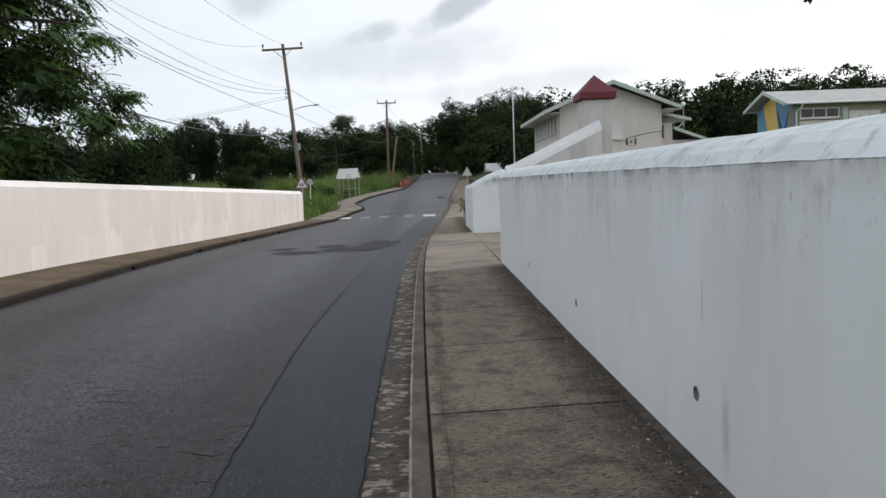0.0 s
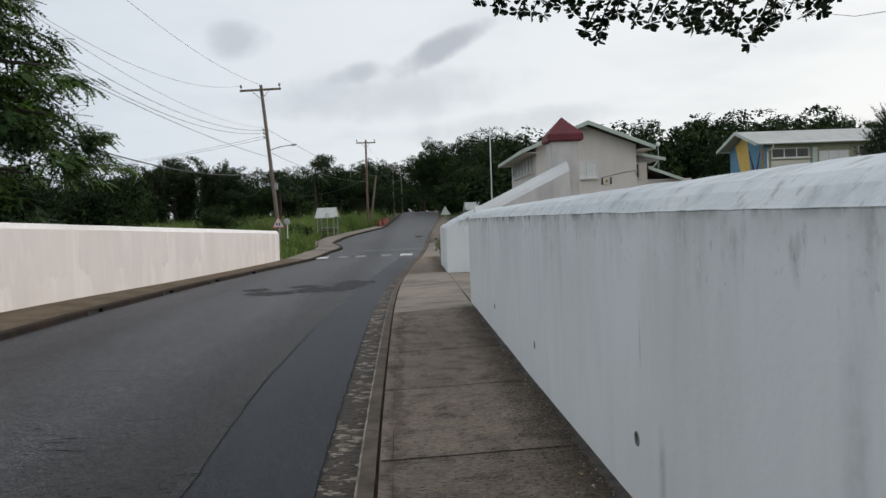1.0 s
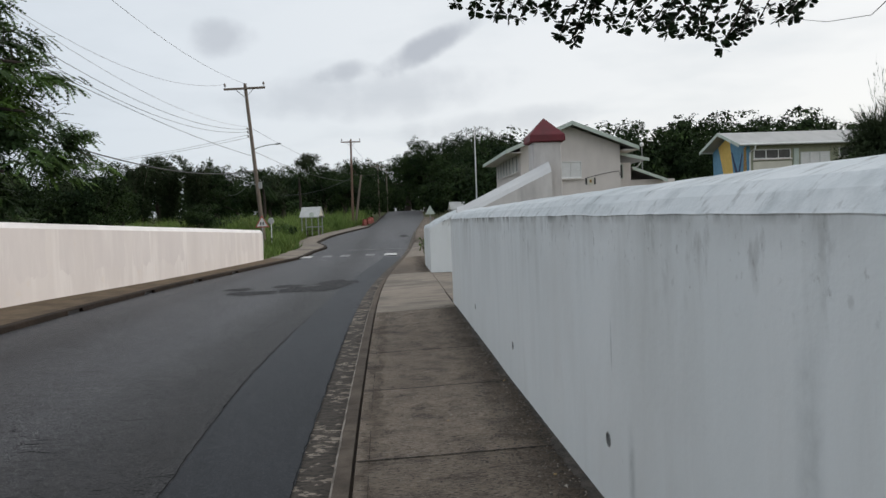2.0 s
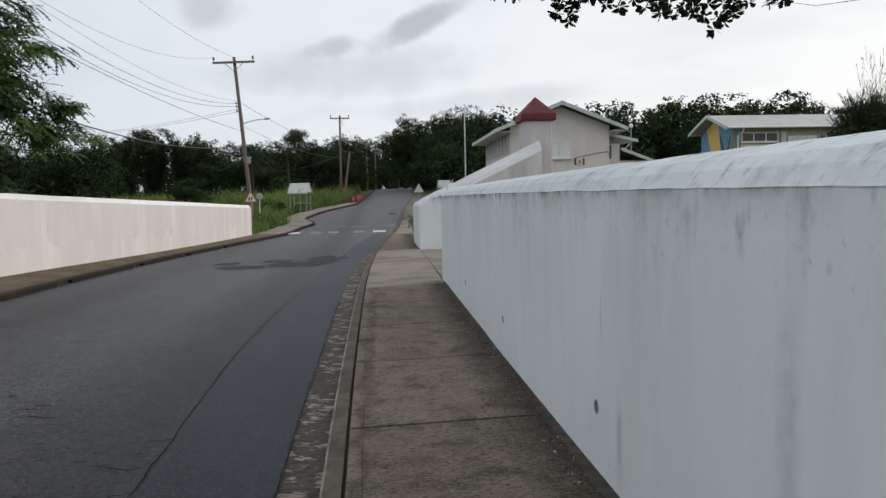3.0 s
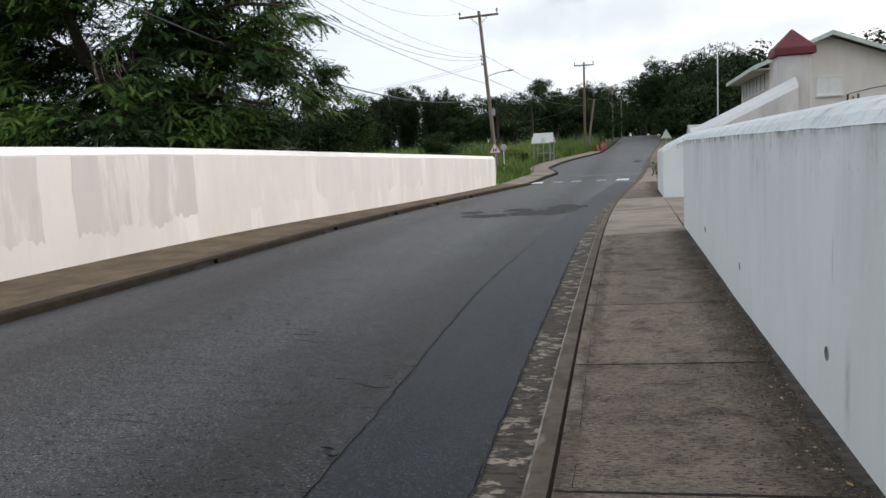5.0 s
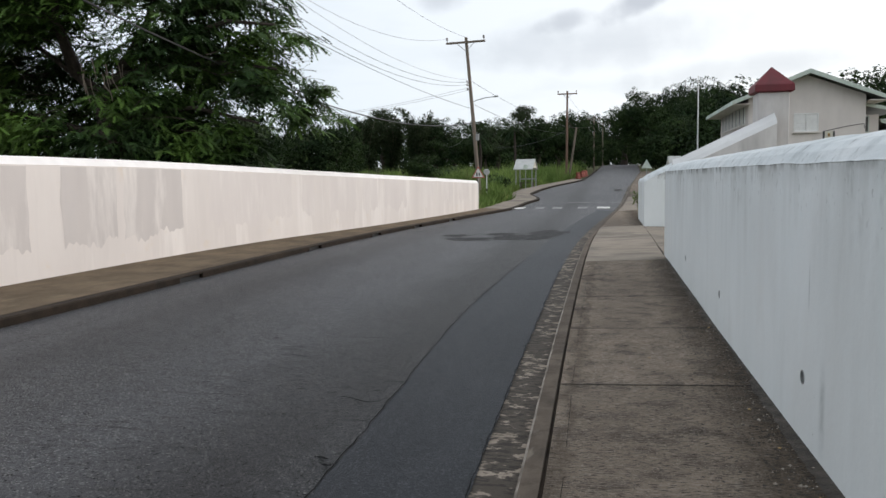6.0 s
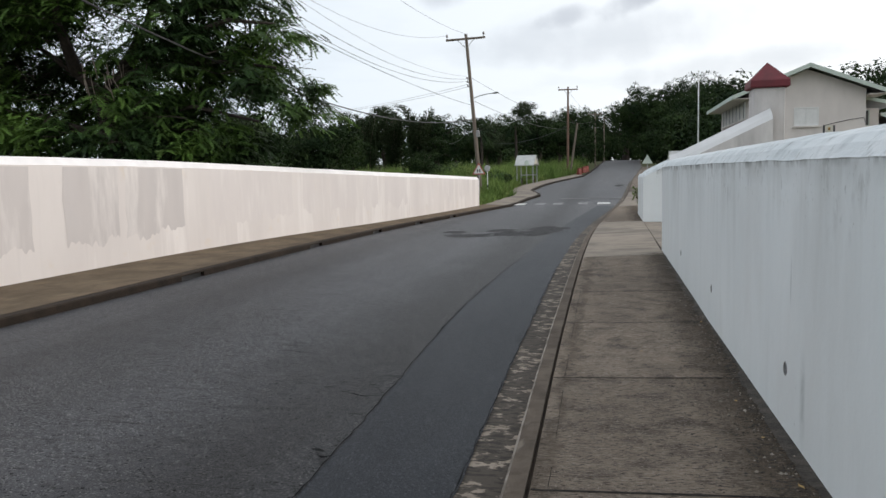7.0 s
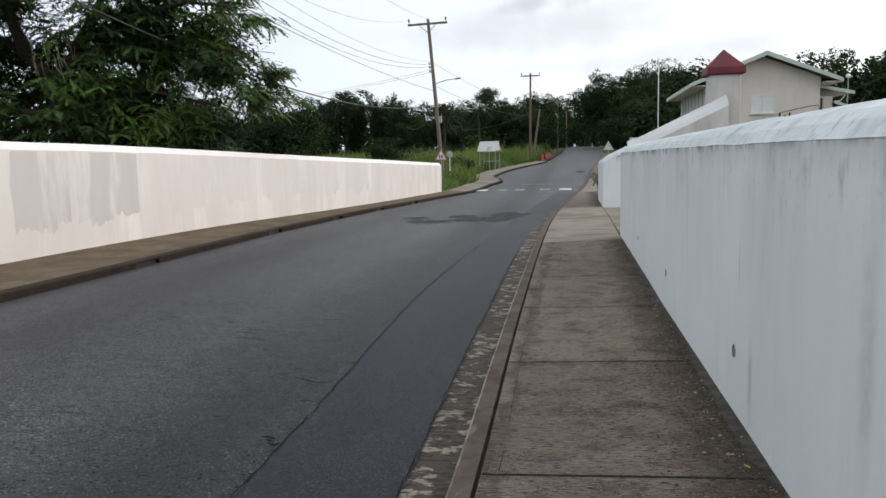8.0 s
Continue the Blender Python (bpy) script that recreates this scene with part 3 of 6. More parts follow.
def build_cracks():
    long_crack = [(trench_left(y) + jag(y, 1.0, 0.013) - 0.005, y) for y in ys_of(1.5, 17, 0.06)]
    setting("crack", crack(long_crack, 0.008), TAR, "long dark crack along the seam of the asphalt strip", "crack")
    edge = [(gutter_left(y) + jag(y * 2.2, 2.0, 0.016) - 0.012, y) for y in ys_of(1.5, 14, 0.05)]
    setting("crack", crack(edge, 0.006), TAR, "broken dark edge where asphalt meets the gutter", "crack")
    seam = [(along(KERB_L, y) + 0.95 + 0.03 * noise.noise(Vector((y * 0.7, 3, 1))), y) for y in ys_of(5, 26, 0.1)]
    setting("crack", crack(seam, 0.007), TAR, "fine dark seam along the far side of the road", "crack")
    for pts, w in (([(-1.36, 5.62), (-1.43, 5.31), (-1.50, 5.26), (-1.58, 5.29), (-1.70, 5.36), (-1.80, 5.38)], 0.010), ([(-1.38, 5.84), (-1.48, 5.88), (-1.60, 5.86)], 0.008),
                   ([(-1.325, 4.0), (-1.36, 3.97), (-1.40, 3.985)], 0.016), ([(-1.39, 4.07), (-1.43, 4.085), (-1.49, 4.10)], 0.018), ([(-1.37, 4.8), (-1.44, 4.83), (-1.50, 4.82)], 0.007)):
        bm, last = bmesh.new(), None
        fine = [(Vector(a).lerp(Vector(b), k / 6)) for a, b in zip(pts, pts[1:]) for k in range(6)] + [Vector(pts[-1])]
        for i, p in enumerate(fine):
            k = w * (0.25 + math.sin(math.pi * (i + 0.5) / len(fine)) * (0.5 + 0.6 * abs(noise.noise(Vector((p.x * 40, p.y * 40, 0.5))))))
            row = [bm.verts.new((p.x, p.y - k, ROAD_Z + 0.046)), bm.verts.new((p.x, p.y + k, ROAD_Z + 0.046))]
            if last:
                bm.faces.new((last[0], row[0], row[1], last[1]))
            last = row
        setting("crack", bm, TAR, "dark branch crack beside the long seam", "crack")
    rng = random.Random(5)
    for x0, y0, ln in ((-2.45, 6.6, 0.5), (-2.7, 6.9, 0.3), (-2.0, 7.6, 0.4), (-2.3, 9.6, 0.5), (-2.0, 12.2, 0.6), (-3.4, 10.2, 0.45), (-2.6, 7.0, 0.4),
                       (-3.9, 7.6, 0.35), (-2.2, 14.3, 0.8), (-4.4, 12.5, 0.6)):
        bm, x, y, last = bmesh.new(), x0, y0, None
        for i in range(10):
            k = 0.008 * math.sin(math.pi * (i + 0.6) / 10.2)
            u = (x - along(KERB_L, y) + 0.05) / (along(KERB_R, y) + 0.03 - along(KERB_L, y))
            h = camber(u, y) + 0.004
            row = [bm.verts.new((x, y - k, h)), bm.verts.new((x, y + k, h))]
            if last:
                bm.faces.new((last[0], row[0], row[1], last[1]))
            last = row
            x, y = x - ln / 10, y + rng.uniform(-0.02, 0.024)
        setting("crack", bm, TAR, "short branching crack in the worn asphalt", "crack")


build_cracks()


def road_top(x, y):
    a, k = along(KERB_L, y) - 0.05, along(KERB_R, y) - 0.02
    return float(rise(y)) + camber(min(1, max(0, (x - a) / (k - a))), y)


def blot(name, cx, cy, rx, ry, mat, label, lift, seed, n=56):
    """A flat ragged patch lying on the road."""
    bm = bmesh.new()
    mid = bm.verts.new((cx, cy, lift + road_top(cx, cy)))
    rings = []
    for q in (0.5, 1.0):
        ring = []
        for k in range(n):
            a = k * math.tau / n
            r = 1 + 0.42 * noise.noise(Vector((math.cos(a) * 1.7, math.sin(a) * 1.7, seed))) + 0.45 * noise.noise(Vector((math.cos(a) * 6, math.sin(a) * 6, seed + 4)))
            x, y = cx + math.cos(a) * rx * r * q, cy + math.sin(a) * ry * r * q
            ring.append(bm.verts.new((x, y, lift + road_top(x, y))))
        rings.append(ring)
    for k in range(n):
        bm.faces.new((mid, rings[0][k], rings[0][(k + 1) % n]))
        bm.faces.new((rings[0][k], rings[1][k], rings[1][(k + 1) % n], rings[0][(k + 1) % n]))
    return setting(name, bm, mat, label, "road patch")


for i, (cx, cy, rx, ry) in enumerate(((-2.1, 21.6, 0.75, 0.9), (-3.6, 20.9, 0.8, 0.55), (-1.5, 23.5, 0.45, 1.3), (-2.9, 22.8, 0.5, 0.6), (-4.2, 22.2, 0.4, 0.5), (1.0, 62, 0.35, 1.6))):
    blot("road_patch", cx, cy, rx, ry, PATCH, "dark broken patch of crumbled asphalt", 0.006, i + 0.5)


def road_grain():
    """Exposed stones and open pits of the worn asphalt."""
    rng = np.random.RandomState(14)

    def scatter(name, n, xs, ys, size, flat, mat, label, long=1.0, lane=None):
        x = rng.uniform(*xs, n) if lane is None else np.clip(rng.normal(lane[0], lane[1], n), xs[0], xs[1])
        y = ys[0] + (ys[1] - ys[0]) * rng.uniform(0, 1, n) ** 1.5
        x = np.minimum(x, np.array([trench_left(v) for v in y]) - 0.03)
        V, F = [], []
        for i in range(n):
            s = rng.uniform(*size)
            a, w = s * long * rng.uniform(0.6, 1.3), s * rng.uniform(0.6, 1.2)
            z = road_top(x[i], y[i])
            k = len(V)
            t = rng.uniform(-0.3, 0.3) * w
            V += [(x[i] - a, y[i] + t, z + 0.0004), (x[i] - a * 0.2, y[i] - w, z + 0.0004), (x[i] + a, y[i] - t, z + 0.0004), (x[i] + a * 0.3, y[i] + w, z + 0.0004), (x[i], y[i], z + flat * s)]
            F += [(k, k + 1, k + 4), (k + 1, k + 2, k + 4), (k + 2, k + 3, k + 4), (k + 3, k, k + 4)]
        me = bpy.data.meshes.new(name)
        me.from_pydata(V, [], F)
        me.materials.append(mat)
        tagged(new(name, me), label, "road surface", "", "stuff")

    scatter("exposed_stone", 15000, (-6.3, -1.3), (2.4, 11), (0.0025, 0.0055), 0.5, AGGREGATE, "pale stones showing in the worn asphalt")
    scatter("asphalt_pit", 6500, (-6.3, -1.3), (2.4, 13), (0.004, 0.009), 0.12, TAR, "small dark pits in the worn asphalt", 1.6)
    scatter("asphalt_tear", 150, (-5.0, -1.4), (5.5, 20), (0.005, 0.012), 0.06, TAR, "dark ragged tears across the worn wheel lane", 6.0, (-2.2, 0.8))


road_grain()


def crossing():
    for i, x in enumerate((-4.55, -3.4, -2.45, -1.1, 0.0)):
        bm = bmesh.new()
        w = 0.33 if i in (0, 4) else 0.26
        h = ROAD_Z + 0.062
        ys = ys_of(41.4, 42.9, 0.3)
        rows = [[bm.verts.new((x - w + jag(y, 3 + i, 0.05), y, h + float(rise(y)))), bm.verts.new((x + w + jag(y, 9 + i, 0.05), y, h + float(rise(y))))] for y in ys]
        for a, b in zip(rows, rows[1:]):
            bm.faces.new((a[0], a[1], b[1], b[0]))
        setting("crossing_stripe", bm, PAINT_W if i in (0, 4) else PAINT_OLD, "worn white stripe of the road crossing", "road marking")
    bm = bmesh.new()
    rows = [[bm.verts.new((x, 46.2, ROAD_Z + 0.062 + float(rise(46.2)))), bm.verts.new((x, 46.5, ROAD_Z + 0.062 + float(rise(46.5))))] for x in ys_of(-2.6, 1.0, 0.6)]
    for a, b in zip(rows, rows[1:]):
        bm.faces.new((a[0], b[0], b[1], a[1]))
    setting("stop_line", bm, PAINT_OLD, "faded white line across the road", "road marking")


crossing()


# ---- kerbs and pavements ----
def kerb_sections(table, ys, side, z0=-0.30, top=0.0, width=0.13, low=None):
    """side +1: pavement lies to the right of the front edge."""
    out = []
    for y in ys:
        x, h = along(table, y), float(rise(y))
        c = 0.018 + 0.006 * noise.noise(Vector((y * 3, side, 0)))
        lo = z0 if low is None else low
        out.append([(x, y, h + lo), (x, y, h + top - c), (x + side * c, y, h + top), (x + side * width, y, h + top), (x + side * width, y, h + lo)])
    return out


near_kerb = setting("kerb", sweep(bmesh.new(), kerb_sections(KERB_R, ys_of(-12, 1, 0.5) + ys_of(1.1, 16, 0.1) + ys_of(16.5, 60, 0.5) + ys_of(63, 185, 4), 1, width=0.122)), KERB,
                    "worn concrete kerb with a pale chipped edge beside the footway", "kerb")
near_kerb.data.materials.append(KERB_EDGE)
for p in near_kerb.data.polygons:
    if p.normal.z > 0.3 and p.normal.x < -0.3:
        p.material_index = 1
DRAINS = [12.15, 18.1, 22.75, 26.9, 31.0]
DRAIN_HALF = 0.39


def left_kerb():
    cuts = [-12.0] + [v for d in DRAINS for v in (d - DRAIN_HALF, d + DRAIN_HALF)] + [50.2]
    for a, b in zip(cuts[::2], cuts[1::2]):
        setting("kerb", sweep(bmesh.new(), kerb_sections(KERB_L, ys_of(a, b, 0.6), -1, width=0.2)), KERB_D, "damp dark concrete kerb of the far footway", "kerb")
    setting("kerb", sweep(bmesh.new(), kerb_sections(KERB_L, ys_of(50.2, 185, 1.5), -1, width=0.2)), KERB_D, "pale concrete kerb round the bus bay", "kerb")
    for d in DRAINS:
        setting("drain_lintel", sweep(bmesh.new(), kerb_sections(KERB_L, [d - DRAIN_HALF, d, d + DRAIN_HALF], -1, width=0.2, low=-0.035)), KERB_D,
                "concrete lintel over a dark kerb drain opening", "kerb drain")
        # solid block coloured dark in place of the shade inside the opening
        x = along(KERB_L, d)
        setting("drain_shade_block", boxed(x - 0.2, x - 0.07, d - DRAIN_HALF + 0.006, d + DRAIN_HALF - 0.006, -0.26, -0.039), DARK, "dark block standing in for the shade inside the kerb drain opening", "kerb drain")


left_kerb()


def left_walk():
    bm = bmesh.new()
    secs = []
    for y in ys_of(-12, 40.4, 0.8):
        xk, xw = along(KERB_L, y) - 0.205, along(WALL_LX, y) - 0.05
        secs.append([(xk, y, -0.25), (xk, y, 0.0), (xw, y, 0.06), (xw, y, -0.25)])
    setting("pavement_far", sweep(bm, secs), WALK_L, "brown mossy concrete footway below the far parapet", "pavement")
    outer = [(40.4, -6.3), (42, -6.3), (46, -5.95), (50, -5.6), (53, -6.4), (57, -6.75), (63, -6.6), (70, -5.9), (80, -4.4), (86, -3.6)]
    secs = []
    for y in ys_of(40.4, 86, 0.8):
        xk, xw, h = along(KERB_L, y) - 0.205, along(outer, y) + jag(y, 21, 0.12), float(rise(y))
        secs.append([(xk, y, h - 0.25), (xk, y, h), (xw, y, h + 0.03), (xw, y, h - 0.25)])
    setting("pavement_bay", sweep(bmesh.new(), secs), SLAB_L, "pale worn concrete path round the bus bay", "pavement")


left_walk()


# ---- the near parapet, its wing, pier and the wall past the gate ----
WX = 1.34


def bend(y):
    """The near parapet leans away a little from the footway at its start."""
    return 0.03 * min(1.6, max(0.0, (7.5 - y) / 4.2))


def parapet_profile(y, x0, thick, face, top, wob=0.0):
    w = 0.006 * noise.noise(Vector((x0, y * 0.8, 0.3))) + bend(y)
    e = 0.008 * noise.noise(Vector((x0, y * 1.7, 4.3))) + 0.004 * noise.noise(Vector((x0, y * 7.0, 1.3)))
    k = top - face
    curve = [(0.0, -0.004), (-0.003, 0.002), (0.004, 0.010), (0.045, 0.068), (0.10, 0.55 * k + 0.02), (0.17, 0.80 * k), (0.25, 0.93 * k), (0.33, k), (thick - 0.02, 0.95 * k), (thick, 0.8 * k)]
    return [(x0 + w, y, -0.4)] + [(x0 + w + u, y, face + e + v) for u, v in curve] + [(x0 + thick, y, -0.4)]


def near_face(y):
    return along([(-10, 1.62), (2, 1.636), (4, 1.650), (6, 1.664), (15.5, 1.69)], y)


def split_materials(ob, mat2, test):
    ob.data.materials.append(mat2)
    for p in ob.data.polygons:
        if test(p):
            p.material_index = 1


HOLES = [(4.505, 0.425), (7.79, 0.418), (11.25, 0.425), (1.0, 0.44), (-2.4, 0.44)]


def near_wall():
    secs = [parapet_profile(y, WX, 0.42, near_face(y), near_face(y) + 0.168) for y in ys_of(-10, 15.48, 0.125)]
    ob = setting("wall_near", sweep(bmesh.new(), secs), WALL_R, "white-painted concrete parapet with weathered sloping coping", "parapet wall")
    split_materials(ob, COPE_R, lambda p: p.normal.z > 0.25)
    cutter = bmesh.new()
    for y, z in HOLES:
        bmesh.ops.create_cone(cutter, cap_ends=True, segments=20, radius1=0.042, radius2=0.042, depth=0.5,
                              matrix=pose(WX + 0.15, y, z, 0, 90, 0))
    cut = finish("weep_cut", cutter, DARK)
    mod = ob.modifiers.new("weep_holes", "BOOLEAN")
    mod.operation, mod.solver, mod.object = "DIFFERENCE", "EXACT", cut
    deps = bpy.context.evaluated_depsgraph_get()
    me = bpy.data.meshes.new_from_object(ob.evaluated_get(deps))
    ob.modifiers.clear()
    ob.data = me
    bpy.data.objects.remove(cut)
    # a short grey pipe lining each weep hole
    for y, z in HOLES[:3]:
        t = thing("weep_pipe", pose(WX + bend(y), y, z), "short grey pipe end set in the white parapet", "drain pipe", "weep holes")
        bm = bmesh.new()
        rings = []
        for r, x in ((0.0415, 0.2), (0.0415, -0.004), (0.034, -0.004), (0.034, 0.2)):
            rings.append([(x, r * math.cos(k * math.tau / 20), r * math.sin(k * math.tau / 20)) for k in range(20)])
        sweep(bm, rings)
        part("pipe", bm, STEEL, t)


near_wall()


def wing():
    # return of the parapet that ramps up to the pier
    secs = []
    for i in range(15):
        x = 1.45 + (3.27 - 1.45) * i / 14
        f = 1.70 + max(0.0, (x - 1.52)) * 0.47
        y0 = 15.02
        secs.append([(x, y0, -0.4), (x, y0, f), (x, y0 + 0.07, f + 0.09), (x, y0 + 0.27, f + 0.21), (x, y0 + 0.33, f + 0.19), (x, y0 + 0.33, -0.4)])
    ob = setting("wall_wing", sweep(bmesh.new(), secs), PIER, "grey rendered wing wall ramping up to a gate pier", "wall")
    split_materials(ob, RAMP_C, lambda p: p.normal.z > 0.25)
    t = thing("gate_pier", pose(3.27, 15.64, -0.3), "square white gate pier with a red pyramid cap", "gate pier")
    bm = boxed(-0.275, 0.275, -0.275, 0.275, 0, 3.42, bevel=0.012)
    part("shaft", bm, PIER, t)
    cap = bmesh.new()
    secs = [[(-h, -h, z), (h, -h, z), (h, h, z), (-h, h, z)] for h, z in ((0.32, 3.42), (0.352, 3.44), (0.345, 3.555), (0.33, 3.575), (0.006, 3.915))]
    sweep(cap, secs)
    part("cap", cap, RED, t, "faded dark red pyramid cap")


wing()


def far_wall_right():
    # rounded corner: road side, then return towards the gate
    secs = []
    for i in range(12):
        y = 29.3 - (29.3 - 24.75) * i / 11
        f = 1.42 + 0.02 * i / 11
        secs.append([(WX, y, -0.4), (WX, y, f), (WX + 0.05, y, f + 0.09), (WX + 0.3, y, f + 0.18), (WX + 0.38, y, f + 0.15), (WX + 0.38, y, -0.4)])
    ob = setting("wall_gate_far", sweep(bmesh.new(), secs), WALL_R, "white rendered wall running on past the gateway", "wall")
    split_materials(ob, COPE_R, lambda p: p.normal.z > 0.25)
    secs = []
    for i in range(14):
        x = WX + 0.003 + 1.7 * i / 13
        f = float(np.interp(x, (1.34, 1.5, 2.1, 2.7, 3.2), (1.42, 1.52, 1.80, 1.88, 1.9)))
        y0 = 24.6
        secs.append([(x, y0, -0.4), (x, y0, f), (x, y0 + 0.08, f + 0.09), (x, y0 + 0.26, f + 0.17), (x, y0 + 0.40, f + 0.13), (x, y0 + 0.40, -0.4)])
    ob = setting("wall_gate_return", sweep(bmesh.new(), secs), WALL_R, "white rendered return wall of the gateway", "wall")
    split_materials(ob, COPE_R, lambda p: p.normal.z > 0.25)


far_wall_right()


# ---- the far parapet ----
def far_parapet():
    secs = []
    for y in ys_of(-12, 38.9, 0.5):
        x, t = along(WALL_LX, y), along(WALL_LZ, y)
        e = 0.006 * noise.noise(Vector((3.1, y, 0.3)))
        secs.append([(x, y, -0.4), (x, y, t - 0.14 + e), (x - 0.015, y, t - 0.125 + e), (x - 0.09, y, t - 0.02 + e), (x - 0.14, y, t + e), (x - 0.36, y, t), (x - 0.4, y, t - 0.03), (x - 0.4, y, -0.9)])
    ob = setting("wall_far", sweep(bmesh.new(), secs), WALL_L, "pinkish white concrete parapet with patched paint", "parapet wall")
    split_materials(ob, COPE_L, lambda p: p.normal.z > 0.2)
    # areas painted over in grey, with ragged lower edges
    for i, (y0, y1) in enumerate(GREY_SPANS):
        bm = bmesh.new()
        ys = ys_of(y0, y1, 0.04)
        rows = []
        for y in ys:
            x, t = along(WALL_LX, y) + 0.004, along(WALL_LZ, y)
            edge = min(y - y0, y1 - y) / max(0.05, (y1 - y0))
            lo = 0.58 + 0.30 * noise.noise(Vector((y * 2.3, i, 0.2))) + 0.12 * noise.noise(Vector((y * 9.0, i, 3.2)))
            lo = max(0.30, lo)
            hi = t - 0.165
            jl = 0.05 * noise.noise(Vector((1.0, i, y)))
            rows.append([(x, y + (0.10 * noise.noise(Vector((q * 3.0, i * 5.1, 1.0 if y < (y0 + y1) / 2 else 7.0)))) * (1 - min(1, edge * 6)), lo + (hi - lo) * q) for q in (0, 0.2, 0.4, 0.6, 0.8, 1.0)])
        sweep(bm, rows, closed=False)
        setting("paint_patch", bm, GREYP if y0 < 15 else GREYP_FAR, "greyer overpainted area on the far parapet", "paint patch")


GREY_SPANS = [(6.0, 8.1), (8.6, 10.6), (11.38, 12.9), (13.1, 15.1), (16.15, 20.05), (20.6, 21.25), (22.1, 23.8), (24.3, 25.4), (26.0, 28.1), (29.6, 31.2), (32.4, 34.0), (35.0, 36.8)]
far_parapet()


# ---- buildings behind the wall ----
def window_part(parent, name, m, w, h, frame_mat, pane_mat, cols=1, slats=0):
    """A framed window: frame, sill and panes, built in its own wall plane (x across, z up, front towards -y)."""
    bm = bmesh.new()
    t = 0.05
    for x0, x1, z0, z1 in ((-w / 2, w / 2, h / 2 - t, h / 2), (-w / 2, w / 2, -h / 2, -h / 2 + t), (-w / 2, -w / 2 + t, -h / 2 + t, h / 2 - t), (w / 2 - t, w / 2, -h / 2 + t, h / 2 - t)):
        box(bm, x0, x1, -0.05, 0.06, z0, z1)
    for k in range(1, cols):
        x = -w / 2 + w * k / cols
        box(bm, x - t / 2, x + t / 2, -0.04, 0.06, -h / 2 + t, h / 2 - t)
    win = part(name, bm, frame_mat, parent)
    win.matrix_local = m
    for k in range(cols):
        x0, x1 = -w / 2 + w * k / cols + t * 0.7, -w / 2 + w * (k + 1) / cols - t * 0.7
        bm = bmesh.new()
        if slats:
            for j in range(slats):
                z = -h / 2 + t + (h - 2 * t) * (j + 0.5) / slats
                box(bm, x0, x1, -0.008, 0.008, -(h - 2 * t) / slats * 0.56, (h - 2 * t) / slats * 0.56, m=pose(0, 0, z, -22, 0, 0))
        else:
            box(bm, x0, x1, 0.0, 0.02, -h / 2 + t, h / 2 - t)
        part("pane", bm, pane_mat, win)
    part("sill", boxed(-w / 2 - 0.08, w / 2 + 0.08, -0.13, -0.052, -h / 2 - 0.09, -h / 2, bevel=0.01), HOUSE, win)
    return win


def gable_wall(w0, w1, z_eave, z_peak, thick, holes=()):
    """Front wall with a pitched top; outline extruded back."""
    mid = (w0 + w1) / 2
    return extrude_poly(bmesh.new(), [(w0, 0, 0), (w1, 0, 0), (w1, 0, z_eave), (mid, 0, z_peak), (w0, 0, z_eave)], (0, thick, 0))


def roof_slope(p0, p1, p2, p3, thick=0.16):
    return extrude_poly(bmesh.new(), [p0, p1, p2, p3], (0, 0, -thick))


